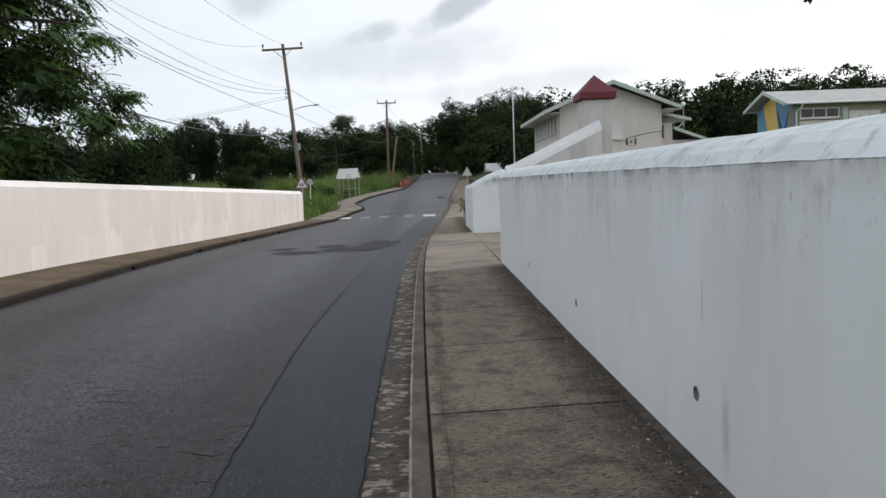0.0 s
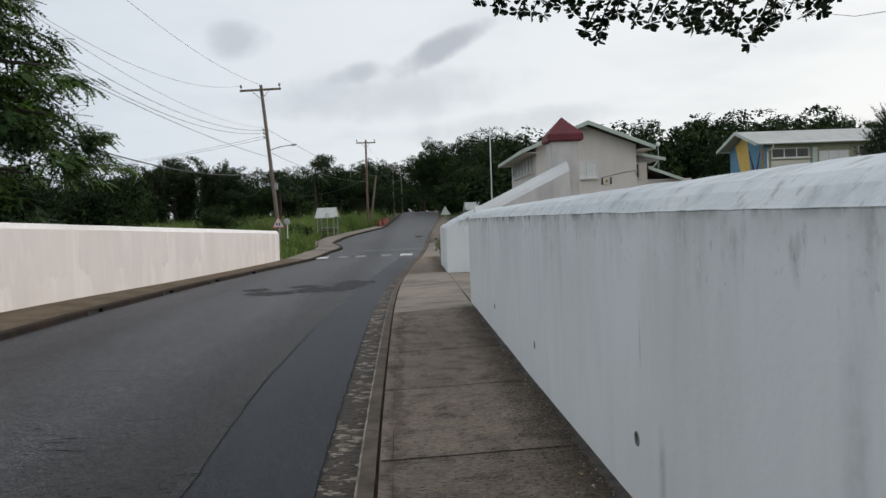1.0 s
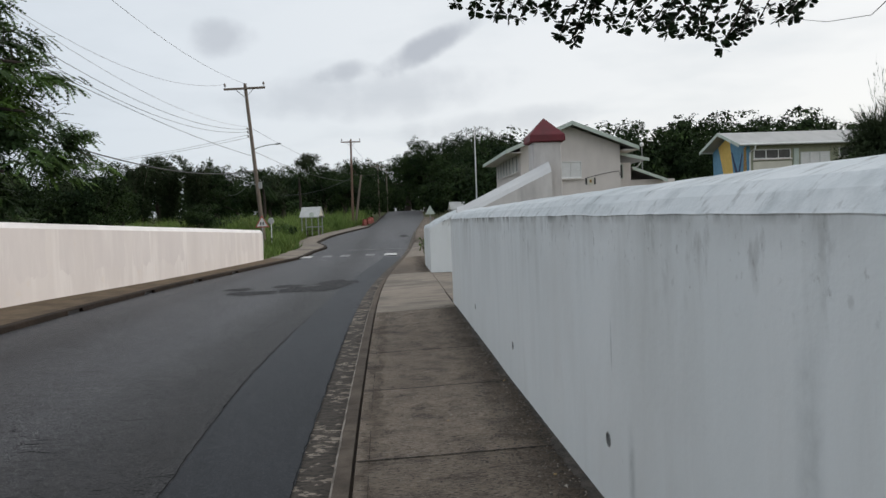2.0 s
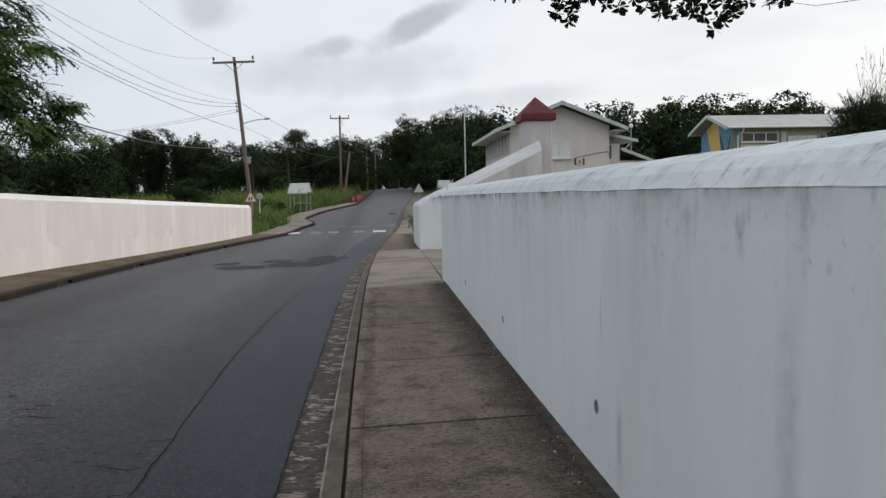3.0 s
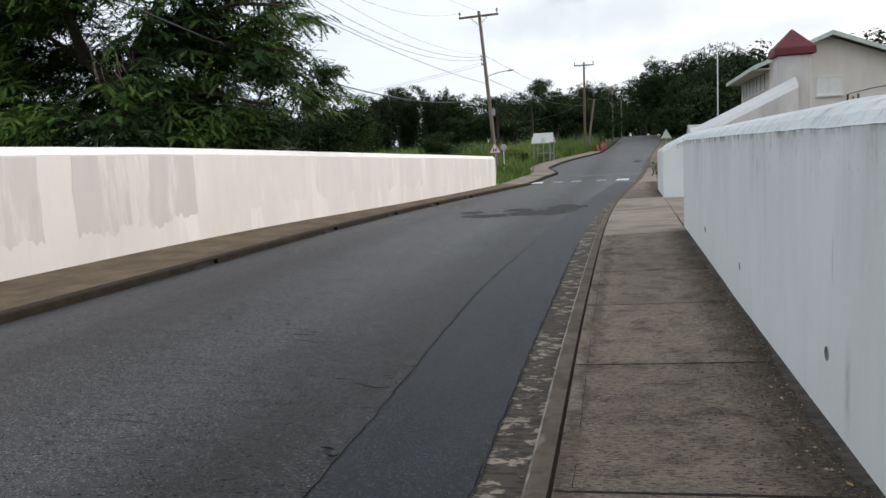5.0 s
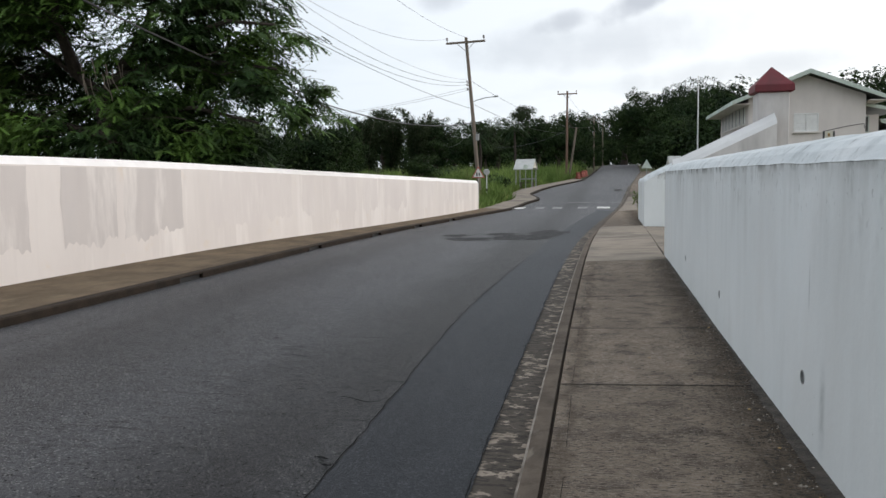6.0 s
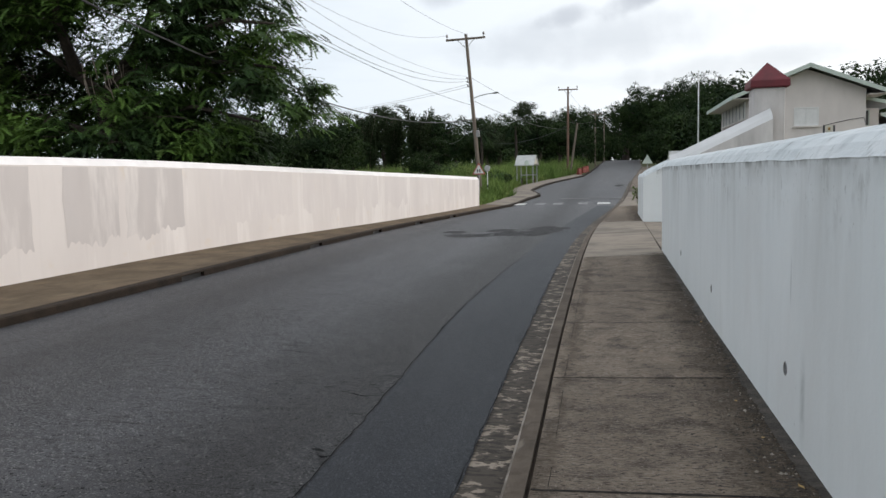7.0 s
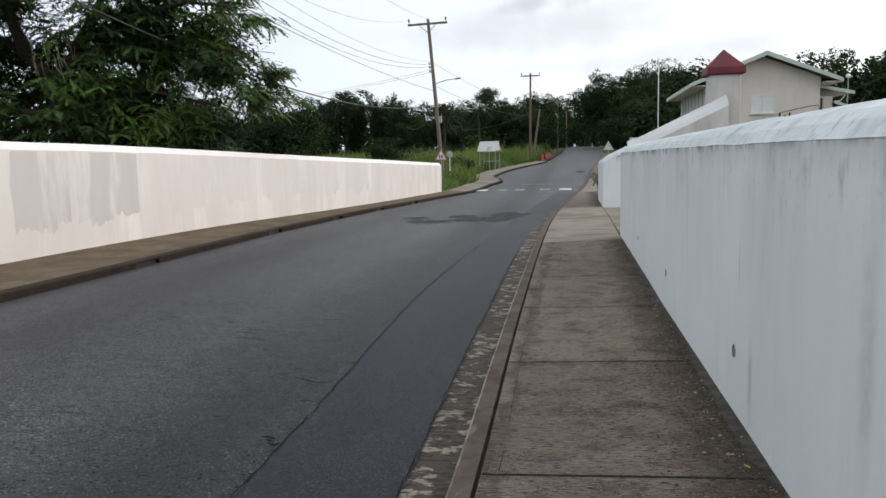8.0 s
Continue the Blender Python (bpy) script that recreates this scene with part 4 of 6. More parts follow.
def gabled_house():
    g = 0.0
    h = thing("house", pose(11.33, 48, g), "pale pinkish two-storey house with a low gabled grey roof", "house")
    half, eave, peak, depth = 3.13, 6.0, 7.22, 11.0
    part("front_wall", gable_wall(-half, half, eave, peak, 0.25), HOUSE, h)
    part("side_wall", boxed(-half, -half + 0.25, 0.25, depth, 0, eave), HOUSE, h)
    part("side_wall", boxed(half - 0.25, half, 0.25, depth, 0, eave), HOUSE, h)
    rear = part("rear_wall", gable_wall(-half, half, eave, peak, 0.25), HOUSE, h)
    rear.location = (0, depth - 0.002, 0)
    ov, fr, rise_ = 0.98, 0.75, 0.40
    for s in (-1, 1):
        x1 = s * (half + ov)
        zt = 7.45
        ze = zt - rise_ * (half + ov)
        slope = part("roof", roof_slope((0, -fr, zt), (x1, -fr, ze), (x1, depth + 0.5, ze), (0, depth + 0.5, zt), 0.10), ROOF, h, "grey sheet roof slope")
        bm = bmesh.new()
        extrude_poly(bm, [(0, -fr - 0.04, zt + 0.03), (x1, -fr - 0.04, ze + 0.03), (x1, -fr - 0.04, ze - 0.20), (0, -fr - 0.04, zt - 0.22)], (0, 0.035, 0))
        part("bargeboard", bm, TRIM, slope, "pale green bargeboard")
        part("fascia", boxed(min(x1, x1 + s * 0.03), max(x1, x1 + s * 0.03), -fr, depth + 0.5, ze - 0.20, ze + 0.02), TRIM, slope, "pale green eaves fascia")
        part("soffit", boxed(min(s * half, x1), max(s * half, x1), -fr + 0.05, depth + 0.4, ze - 0.19, ze - 0.15), HOUSE, slope)
    window_part(h, "window", pose(0.0, -0.02, 4.53), 1.32, 1.05, SHUTTER, SHUTTER, 2, 9)
    for i in range(7):
        window_part(h, "window", pose(-half - 0.02, 1.4 + i * 1.42, 5.12, 0, 0, -90), 0.72, 1.1, WHITE, DARK, 1)
        window_part(h, "window", pose(-half - 0.02, 1.4 + i * 1.42, 2.2, 0, 0, -90), 0.62, 0.95, TRIM, DARK, 1)
    shield = [(-0.20, 0.22), (0.20, 0.22), (0.20, -0.05), (0.13, -0.19), (0.0, -0.26), (-0.13, -0.19), (-0.20, -0.05)]
    plaque = part("plaque", extrude_poly(bmesh.new(), [(x, -0.045, z) for x, z in shield], (0, 0.043, 0)), CREAM, h, "small cream shield plaque with dark sides")
    plaque.location = (1.22, 0, 3.78)
    for s in (-1, 1):
        part("side_panel", boxed(s * 0.27 - 0.055, s * 0.27 + 0.055, -0.04, -0.002, -0.2, 0.22, bevel=0.012), DARK, plaque)
    part("emblem", boxed(-0.07, 0.07, -0.052, -0.046, -0.08, 0.10, bevel=0.002), OCHRE, plaque)
    bm = bmesh.new()
    tube(bm, [(0.9, -0.02, 3.98), (1.6, -0.02, 4.14), (2.3, -0.02, 4.28), (3.05, -0.02, 4.38), (3.1, -0.02, 4.1)], 0.018, 6)
    part("service_cable", bm, WIRE, h, "thin grey cable clipped to the wall")
    # side wings stepping down
    a = thing("house_annex", pose(15.6, 50, 0), "pale lower side wing with grey lean-to roofs", "house annex")
    part("wall", boxed(-1.14, 0.15, 0, 5, 0, 5.0), HOUSE, a)
    part("wall", boxed(0.15, 3.2, 0.4, 5, 0, 3.9), HOUSE, a)
    for x0, z0, x1, z1, f in ((-1.13, 5.75, 1.25, 5.22, -0.4), (0.2, 4.72, 2.5, 3.86, -0.2)):
        r = part("roof", extrude_poly(bmesh.new(), [(x0, f, z0), (x1, f, z1), (x1, 5.2, z1), (x0, 5.2, z0)], (0, 0, -0.08)), ROOF, a, "grey lean-to roof")
        part("bargeboard", extrude_poly(bmesh.new(), [(x0, f - 0.03, z0 + 0.02), (x1, f - 0.03, z1 + 0.02), (x1, f - 0.03, z1 - 0.18), (x0, f - 0.03, z0 - 0.18)], (0, 0.028, 0)), TRIM, r)
    window_part(a, "window", pose(-0.55, -0.02, 4.45), 0.35, 0.95, TRIM, DARK, 1)
    bm = bmesh.new()
    tube(bm, [(0.75, -0.3, 5.0), (0.55, -0.1, 4.7), (0.2, -0.02, 4.66)], 0.04, 8)
    part("downpipe", bm, WHITE, a, "white plastic downpipe")


gabled_house()


def mural_building():
    b = thing("mural_building", pose(23.5, 50, 0), "long low olive building with a painted gable mural", "building")
    L_, D, eave, peak = 26.0, 5.3, 5.85, 6.85
    part("front_wall", boxed(0.252, L_, 0, 0.25, 0, eave), OLIVE, b, "olive green long wall")
    part("rear_wall", boxed(0.252, L_, D - 0.25, D, 0, eave), OLIVE, b)
    part("far_wall", boxed(L_ - 0.25, L_, 0.252, D - 0.252, 0, eave), OLIVE, b)
    gable = part("gable_wall", extrude_poly(bmesh.new(), [(0, 0, 0), (0, D, 0), (0, D, eave), (0, D / 2, peak), (0, 0, eave)], (0.25, 0, 0)), BLUE, b, "gable wall with a blue and yellow mural")

    def painted(poly, mat, name="mural_panel", off=-0.004):
        part(name, extrude_poly(bmesh.new(), [(off - 0.004, y, z) for y, z in poly], (0.004, 0, 0)), mat, gable)

    painted([(2.7, 2.0), (1.55, 2.0), (2.55, 6.76), (4.35, 6.16)], YELLOW)
    painted([(0.0, 2.0), (0.62, 2.0), (0.35, 5.75), (0.0, 5.80)], OCHRE)
    painted([(0.95, 2.0), (1.5, 2.0), (1.5, 3.7), (1.32, 4.05), (0.62, 5.5), (0.55, 5.3), (1.0, 4.1), (0.92, 3.6)], NAVY, off=-0.008)
    painted([(1.22, 4.07), (1.5, 3.75), (2.25, 5.6), (2.12, 5.65)], NAVY, off=-0.012)
    for s, y0 in ((-1, -0.55), (1, D + 0.55)):
        zt, ze = 7.0, 5.95
        r = part("roof", extrude_poly(bmesh.new(), [(-0.75, D / 2, zt), (-0.75, y0, ze), (L_ + 0.5, y0, ze), (L_ + 0.5, D / 2, zt)], (0, 0, -0.08)), ROOF, b, "grey sheet roof slope")
        part("bargeboard", extrude_poly(bmesh.new(), [(-0.79, D / 2, zt + 0.03), (-0.79, y0, ze + 0.03), (-0.79, y0, ze - 0.2), (-0.79, D / 2, zt - 0.2)], (0.036, 0, 0)), TRIM, r, "pale green bargeboard")
        bm = bmesh.new()
        tube(bm, [(-0.7, y0 - 0.06, ze - 0.06), (L_ + 0.4, y0 - 0.06, ze - 0.06)], 0.07, 8)
        part("gutter", bm, WHITE, r, "white eaves gutter")
    bm = bmesh.new()
    tube(bm, [(0.35, -0.6, 5.86), (0.35, -0.55, 5.65), (0.2, -0.07, 5.4), (0.2, -0.07, 0.0)], 0.05, 8)
    part("downpipe", bm, WHITE, b, "white downpipe")
    for k in range(4):
        x = 0.45 + k * 5.8
        window_part(b, "window", pose(x + 1.28, -0.02, 5.28), 2.5, 0.62, WHITE, DARK, 3)
        part("wall_panel", boxed(x, x + 2.6, -0.03, -0.002, 3.6, 4.80), CREAM, b, "cream panel under the window")
        part("wall_pilaster", boxed(x + 2.72, x + 3.05, -0.12, -0.002, 0, 5.6), TRIM, b, "green pilaster")
        window_part(b, "window", pose(x + 4.2, -0.02, 4.7), 2.0, 1.3, WHITE, SHUTTER, 3, 10)


mural_building()


def flagpole():
    t = thing("flagpole", pose(6.15, 55, float(ground_height(6.15, 55))), "slender white flagpole with no flag", "flagpole")
    bm = bmesh.new()
    tube(bm, [(0, 0, 0), (0, 0, 4), (0, 0, 7.95)], [0.06, 0.05, 0.03], 10)
    part("pole", bm, WHITE, t)
    bm = bmesh.new()
    bmesh.ops.create_uvsphere(bm, u_segments=10, v_segments=6, radius=0.06, matrix=pose(0, 0, 8.0))
    part("finial", bm, WHITE, t)


flagpole()


def yard_lamp():
    z = float(ground_height(19.8, 60))
    t = thing("yard_lamp", pose(19.8, 60, z), "thin grey lamp post with a small round head", "lamp post")
    bm = bmesh.new()
    tube(bm, [(0, 0, 0), (0, 0, 6.9 - z)], [0.05, 0.035], 8)
    part("post", bm, STEEL, t)
    bm = bmesh.new()
    bmesh.ops.create_uvsphere(bm, u_segments=12, v_segments=8, radius=0.17, matrix=pose(0, 0, 7.05 - z))
    part("globe", bm, WHITE, t)


yard_lamp()


# ---- roadside furniture ----
def bus_shelter(m, label, k=0.8):
    t = thing("bus_shelter", m, label, "bus shelter", "bus shelters")
    w, d = 1.9, 1.5
    for s, y1, z1 in ((-1, -1.0, 1.72), (1, 1.0, 1.72)):
        part("roof_slope", extrude_poly(bmesh.new(), [(-1.08, 0, 2.62), (1.08, 0, 2.62), (1.08, y1, z1), (-1.08, y1, z1)], (0, 0, -0.06)), ROOF_P, t, "pale grey pitched roof sheet")
    for s in (-1, 1):
        part("gable_panel", extrude_poly(bmesh.new(), [(s * 0.98, -0.78, 1.78), (s * 0.98, 0.78, 1.78), (s * 0.98, 0, 2.5)], (s * 0.03, 0, 0)), CREAM, t)
    for x in (-0.9, 0.9):
        for y in (-0.7, 0.7):
            part("post", boxed(x - 0.05, x + 0.05, y - 0.05, y + 0.05, 0, 1.9, bevel=0.008), STEEL, t)
    bench = part("bench", boxed(-0.8, 0.8, 0.25, 0.6, 0.42, 0.48, bevel=0.01), KERB, t, "plain bench board")
    for x in (-0.7, 0.7):
        part("bench_leg", boxed(x - 0.04, x + 0.04, 0.3, 0.55, 0, 0.42), KERB, bench)
    part("back_rail", boxed(-0.85, 0.85, 0.68, 0.72, 0.75, 0.85), STEEL, t)
    t.scale = (k, k, 0.94)
    return t


bus_shelter(pose(-6.75, 67.2, float(ground_height(-6.75, 67)) + 0.19, 0, 0, -12), "small open bus shelter with a pale pitched roof on the grass")
bus_shelter(pose(7.2, 85, float(rise(85)) - 0.15, 0, 0, 8), "small open bus shelter with a white roof past the gate")


def bus_stop_plate():
    t = thing("bus_stop_sign", pose(-6.5, 64.6, float(rise(64.6)) + 0.02), "round pale bus stop plate on a thin post", "bus stop sign")
    bm = bmesh.new()
    tube(bm, [(0, 0, 0), (0, 0, 2.0)], 0.03, 8)
    part("post", bm, STEEL, t)
    bm = bmesh.new()
    bmesh.ops.create_cone(bm, cap_ends=True, segments=20, radius1=0.2, radius2=0.2, depth=0.02, matrix=pose(0, -0.04, 1.78, 90, 0, 0))
    part("plate", bm, SIGN_B, t)


bus_stop_plate()


def triangle_sign(m, size, zc, face, label, rim=None, figures=False):
    t = thing("warning_sign", m, label, "road sign", "warning signs")
    bm = bmesh.new()
    tube(bm, [(0, 0.04, 0), (0, 0.04, zc + size * 0.55)], 0.03, 8)
    part("post", bm, STEEL, t)

    def tri(s, y, dz=0.0):
        r = s / math.sqrt(3)
        return [(r * math.cos(a), y, zc + dz + r * math.sin(a)) for a in (math.pi / 2, math.pi * 7 / 6, math.pi * 11 / 6)]

    plate = part("plate", extrude_poly(bmesh.new(), tri(size, -0.0), (0, 0.015, 0)), rim or face, t)
    if rim:
        part("panel", extrude_poly(bmesh.new(), tri(size * 0.74, -0.004), (0, 0.003, 0)), face, plate)
    if figures:
        for x in (-0.07, 0.06):
            part("mark", boxed(x - 0.035, x + 0.035, -0.009, -0.005, zc - 0.10, zc + 0.07, bevel=0.0), BLACK, plate, "plain dark bar")


triangle_sign(pose(-6.62, 41.2, -0.2, 0, 0, 0), 0.74, 2.06, WHITE, "triangular warning sign with a thin red rim by the parapet end", REDSIGN, True)
triangle_sign(pose(3.05, 60, float(rise(60)) - 0.15), 0.78, 1.98, SIGN_B, "pale back of a triangular road sign", None)


def mirror_sign():
    t = thing("round_sign", pose(-7.0, 46.6, 0.0), "grey round sign back on a white post in the grass", "road sign")
    bm = bmesh.new()
    tube(bm, [(0, 0.03, 0), (0, 0.03, 2.1)], 0.028, 8)
    part("post", bm, WHITE, t)
    bm = bmesh.new()
    bmesh.ops.create_cone(bm, cap_ends=True, segments=24, radius1=0.2, radius2=0.17, depth=0.05, matrix=pose(0, 0, 2.0, 90, 0, 25))
    part("plate", bm, STEEL, t)
    part("band", boxed(-0.05, 0.05, -0.02, 0.02, 0.85, 1.0), BLACK, t)


mirror_sign()


def barrier(m, lean):
    m = m @ Matrix.Diagonal((0.75, 0.75, 0.85, 1))
    t = thing("road_barrier", m @ pose(0, 0, 0, lean, 0, 0), "orange plastic road barrier at the roadside", "barrier", "road barriers")
    secs = [[(-0.5, -d, z), (0.5, -d, z), (0.5, d, z), (-0.5, d, z)] for d, z in ((0.24, 0.0), (0.24, 0.16), (0.14, 0.36), (0.09, 0.82), (0.06, 0.86))]
    part("body", sweep(bmesh.new(), secs), ORANGE, t)
    for x in (-0.25, 0.25):
        part("panel", boxed(x - 0.17, x + 0.17, -0.155, -0.125, 0.42, 0.7, bevel=0.01), REDSIGN, t)


barrier(pose(-3.05, 87.5, float(rise(87.5)) - 0.02, 0, 0, 70), 0)
barrier(pose(-2.75, 93.0, float(rise(93)) - 0.02, 0, 0, 60), 4)
barrier(pose(-2.6, 97, float(rise(97)) - 0.02, 0, 0, 50), 0)


# ---- poles and wires ----
def power_pole(base, top, arm, mat, label, lamp=None, r=0.14):
    bx, tx = Vector(base), Vector(top) - Vector(base)
    t = thing("power_pole", pose(*base), label, "power pole", "power poles")
    bm = bmesh.new()
    tube(bm, [tx * k for k in (0, 0.25, 0.5, 0.75, 1.0)], [r, r * 0.92, r * 0.85, r * 0.76, r * 0.68], 12)
    part("pole", bm, mat, t)
    yaw = math.degrees(math.atan2(arm[1], arm[0]))
    half = Vector((arm[0], arm[1], 0)).length
    m = Matrix.Translation(tx) @ pose(0, -0.16, -0.32, 0, arm[2], yaw)
    cross = part("crossarm", boxed(-half, half, -0.06, 0.06, -0.06, 0.06, bevel=0.01), mat, t)
    cross.matrix_local = m
    for s in (-1, 1):
        bm = bmesh.new()
        tube(bm, [(s * half * 0.93, 0, 0.06), (s * half * 0.93, 0, 0.16), (s * half * 0.93, 0, 0.2), (s * half * 0.93, 0, 0.32), (s * half * 0.93, 0, 0.36)], [0.02, 0.02, 0.07, 0.06, 0.03], 10)
        part("insulator", bm, PORCELAIN, cross)
        bm = bmesh.new()
        tube(bm, [(s * half * 0.42, 0.02, -0.06), (0, 0.05, -0.55)], 0.018, 6)
        part("brace", bm, STEEL, cross)
    return t, tx


P1_BASE, P1_TOP = (-7.62, 48.0, 0.0), (-8.42, 48.0, 10.35)
p1, p1v = power_pole(P1_BASE, P1_TOP, (1.22, 0.1, -2.5), POLE, "weathered leaning wooden power pole with a street light arm")


def pole_fittings():
    k = 0.612
    o = p1v * k
    bm = bmesh.new()
    tube(bm, [o, o + Vector((0.3, -0.15, 0.12)), o + Vector((0.9, -0.5, 0.22)), o + Vector((1.5, -0.8, 0.25))], 0.026, 8)
    arm = part("lamp_arm", bm, STEEL, p1, "thin curved street light arm")
    bm = bmesh.new()
    bmesh.ops.create_uvsphere(bm, u_segments=14, v_segments=8, radius=1, matrix=Matrix.Translation(o + Vector((1.62, -0.86, 0.25))) @ pose(0, 0, 0, 0, -4, -27) @ Matrix.Diagonal((0.24, 0.09, 0.055, 1)))
    part("lamp_head", bm, STEEL, arm, "grey street light head", True)
    for i, kk in enumerate((0.735, 0.715, 0.69)):
        o = p1v * kk
        bm = bmesh.new()
        tube(bm, [o + Vector((-0.10, -0.14, -0.05)), o + Vector((-0.16, -0.16, 0.0)), o + Vector((-0.16, -0.16, 0.09))], [0.03, 0.055, 0.04], 8)
        part("spool_insulator", bm, PORCELAIN, p1)
    o = p1v * 0.42
    part("junction_box", boxed(o.x + 0.08, o.x + 0.28, -0.1, 0.12, o.z - 0.35, o.z + 0.05, bevel=0.02), STEEL, p1, "small grey junction box")


pole_fittings()
P2_BASE, P2_TOP = (-4.25, 86.0, float(rise(86)) - 0.2), (-4.15, 86.0, 10.95)
power_pole(P2_BASE, P2_TOP, (1.05, 0.05, 0), POLE_R, "straight reddish wooden power pole beside the bus bay")
P3_BASE, P3_TOP = (-2.2, 135.0, float(rise(135)) - 0.2), (-2.2, 135.0, 11.75)
power_pole(P3_BASE, P3_TOP, (1.2, 0.05, 0), POLE, "distant wooden power pole on the hill")
power_pole((-1.0, 172.0, float(rise(172)) - 0.2), (-1.0, 172.0, 13.6), (1.3, 0.0, 0), POLE, "distant wooden power pole by the hill crest")


def strut_pole():
    z = float(rise(88)) - 0.1
    t = thing("stub_pole", pose(-4.1, 88, z), "short leaning wooden stub pole by the taller pole", "power pole")
    bm = bmesh.new()
    tube(bm, [(0, 0, 0), (0.4, 0, 2.7), (0.85, 0, 7.15 - z)], [0.13, 0.12, 0.10], 10)
    part("pole", bm, POLE, t)


strut_pole()


def wire(a, b, sag, r, mat, label, n=28):
    a, b = Vector(a), Vector(b)
    bm = bmesh.new()
    pts = [a.lerp(b, i / n) - Vector((0, 0, sag * 4 * (i / n) * (1 - i / n))) for i in range(n + 1)]
    tube(bm, pts, r, 5)
    tagged(finish("power_line", bm, mat), label, "cable", "power lines")


def at1(k, dx=-0.16, dy=-0.16):
    return tuple(Vector(P1_BASE) + p1v * k + Vector((dx, dy, 0)))


NEXT = (-12.8, -2.0)
power_pole((*NEXT, -1.4), (*NEXT, 17.8), (1.3, 0.1, 0), POLE, "tall wooden power pole behind the far parapet")
wire(at1(0.748), (*NEXT, 14.75), 3.0, 0.008, WIRE_A, "bare service wire strung above the road")
wire(at1(0.733), (*NEXT, 14.35), 3.3, 0.010, WIRE, "dark service wire strung above the road")
wire(at1(0.718), (*NEXT, 14.1), 3.45, 0.010, WIRE, "dark service wire strung above the road")
wire(at1(0.575, 0.0), (*NEXT, 10.0), 1.07, 0.011, WIRE, "dark stay wire crossing the sky")
wire(at1(0.492, -0.1), (*NEXT, 9.64), 2.6, 0.024, WIRE, "thick sagging black telephone cable")
wire((P1_TOP[0] - 1.14, 47.85, 10.3), (NEXT[0] - 1.2, NEXT[1], 16.9), 4.4, 0.009, WIRE_A, "thin high voltage wire")
wire((P1_TOP[0] + 0.1, 47.85, 10.3), (NEXT[0] + 0.2, NEXT[1], 17.6), 2.9, 0.009, WIRE_A, "thin high voltage wire")
wire(at1(0.70), (-38, 66, 7.6), 0.9, 0.010, WIRE_A, "service wire running off over the field")
wire(at1(0.685), (-37, 62, 7.2), 0.9, 0.010, WIRE_A, "service wire running off over the field")
wire(at1(0.735, 0.16), (P3_TOP[0] - 0.3, 135, 10.2), 1.2, 0.012, WIRE, "dark wire linking the roadside poles")
wire(at1(0.60, 0.16), (P2_TOP[0], 85.9, 6.4), 0.5, 0.012, WIRE, "dark wire linking the roadside poles")
wire(at1(0.48, 0.16), (-20, 95, 6.0), 0.8, 0.012, WIRE, "sagging cable running to the trees")
wire((-16, 98, 5.9), (P2_TOP[0] - 0.1, 85.9, 6.7), 0.9, 0.022, WIRE, "sagging cable at the tall pole")
wire((P2_TOP[0] + 0.1, 86, 10.4), (P3_TOP[0], 134.9, 11.2), 0.6, 0.011, WIRE, "dark wire linking the roadside poles")


# ---- vegetation ----
def leaf_mesh(name, P, D, S, length, width, mat, parent=None, curl=0.25):
    """Many small pointed leaves: places P, directions D, side vectors S (arrays of N x 3), sizes."""
    n = len(P)
    length = np.broadcast_to(np.asarray(length, float), (n,))[:, None]
    width = np.broadcast_to(np.asarray(width, float), (n,))[:, None]
    U = np.cross(D, S)
    v0 = P
    v1 = P + D * length * 0.55 + S * width * 0.5 + U * length * curl * 0.2
    v2 = P + D * length - U * length * curl * 0.35
    v3 = P + D * length * 0.55 - S * width * 0.5 + U * length * curl * 0.2
    V = np.stack([v0, v1, v2, v3], 1).reshape(-1, 3)
    F = np.arange(n * 4).reshape(n, 4)
    me = bpy.data.meshes.new(name)
    me.vertices.add(len(V))
    me.vertices.foreach_set("co", V.astype(np.float32).ravel())
    me.loops.add(n * 4)
    me.loops.foreach_set("vertex_index", F.astype(np.int32).ravel())
    me.polygons.add(n)
    me.polygons.foreach_set("loop_start", np.arange(0, n * 4, 4, dtype=np.int32))
    me.update(calc_edges=True)
    me.validate()
    me.materials.append(mat)
    ob = new(name, me)
    if parent is not None:
        ob.parent = parent
    return ob


def round_leaves(name, P, D, S, length, width, mat, parent):
    """Blunt leaves, widest past the middle."""
    n = len(P)
    L_, W_ = length[:, None], width[:, None]
    U = np.cross(D, S)
    ring = [P, P + D * L_ * 0.45 + S * W_ * 0.36, P + D * L_ * 0.8 + S * W_ * 0.5 - U * L_ * 0.05, P + D * L_ - U * L_ * 0.12,
            P + D * L_ * 0.8 - S * W_ * 0.5 - U * L_ * 0.05, P + D * L_ * 0.45 - S * W_ * 0.36]
    V = np.stack(ring, 1).reshape(-1, 3)
    me = bpy.data.meshes.new(name)
    me.from_pydata(V.tolist(), [], np.arange(n * 6).reshape(n, 6).tolist())
    me.materials.append(mat)
    ob = new(name, me)
    ob.parent = parent
    return ob


def unit(v):
    return v / np.maximum(np.linalg.norm(v, axis=-1, keepdims=True), 1e-6)


def ripple(P, f, seed):
    """A cheap smooth noise in -1..1 for arrays of points."""
    a = np.random.RandomState(seed).uniform(-1, 1, (6, 3))
    ph = np.random.RandomState(seed + 1).uniform(0, 6.28, 6)
    return sum(np.sin(P @ unit(a[i]) * f * (1 + 0.37 * i) + ph[i]) for i in range(6)) / 3.2


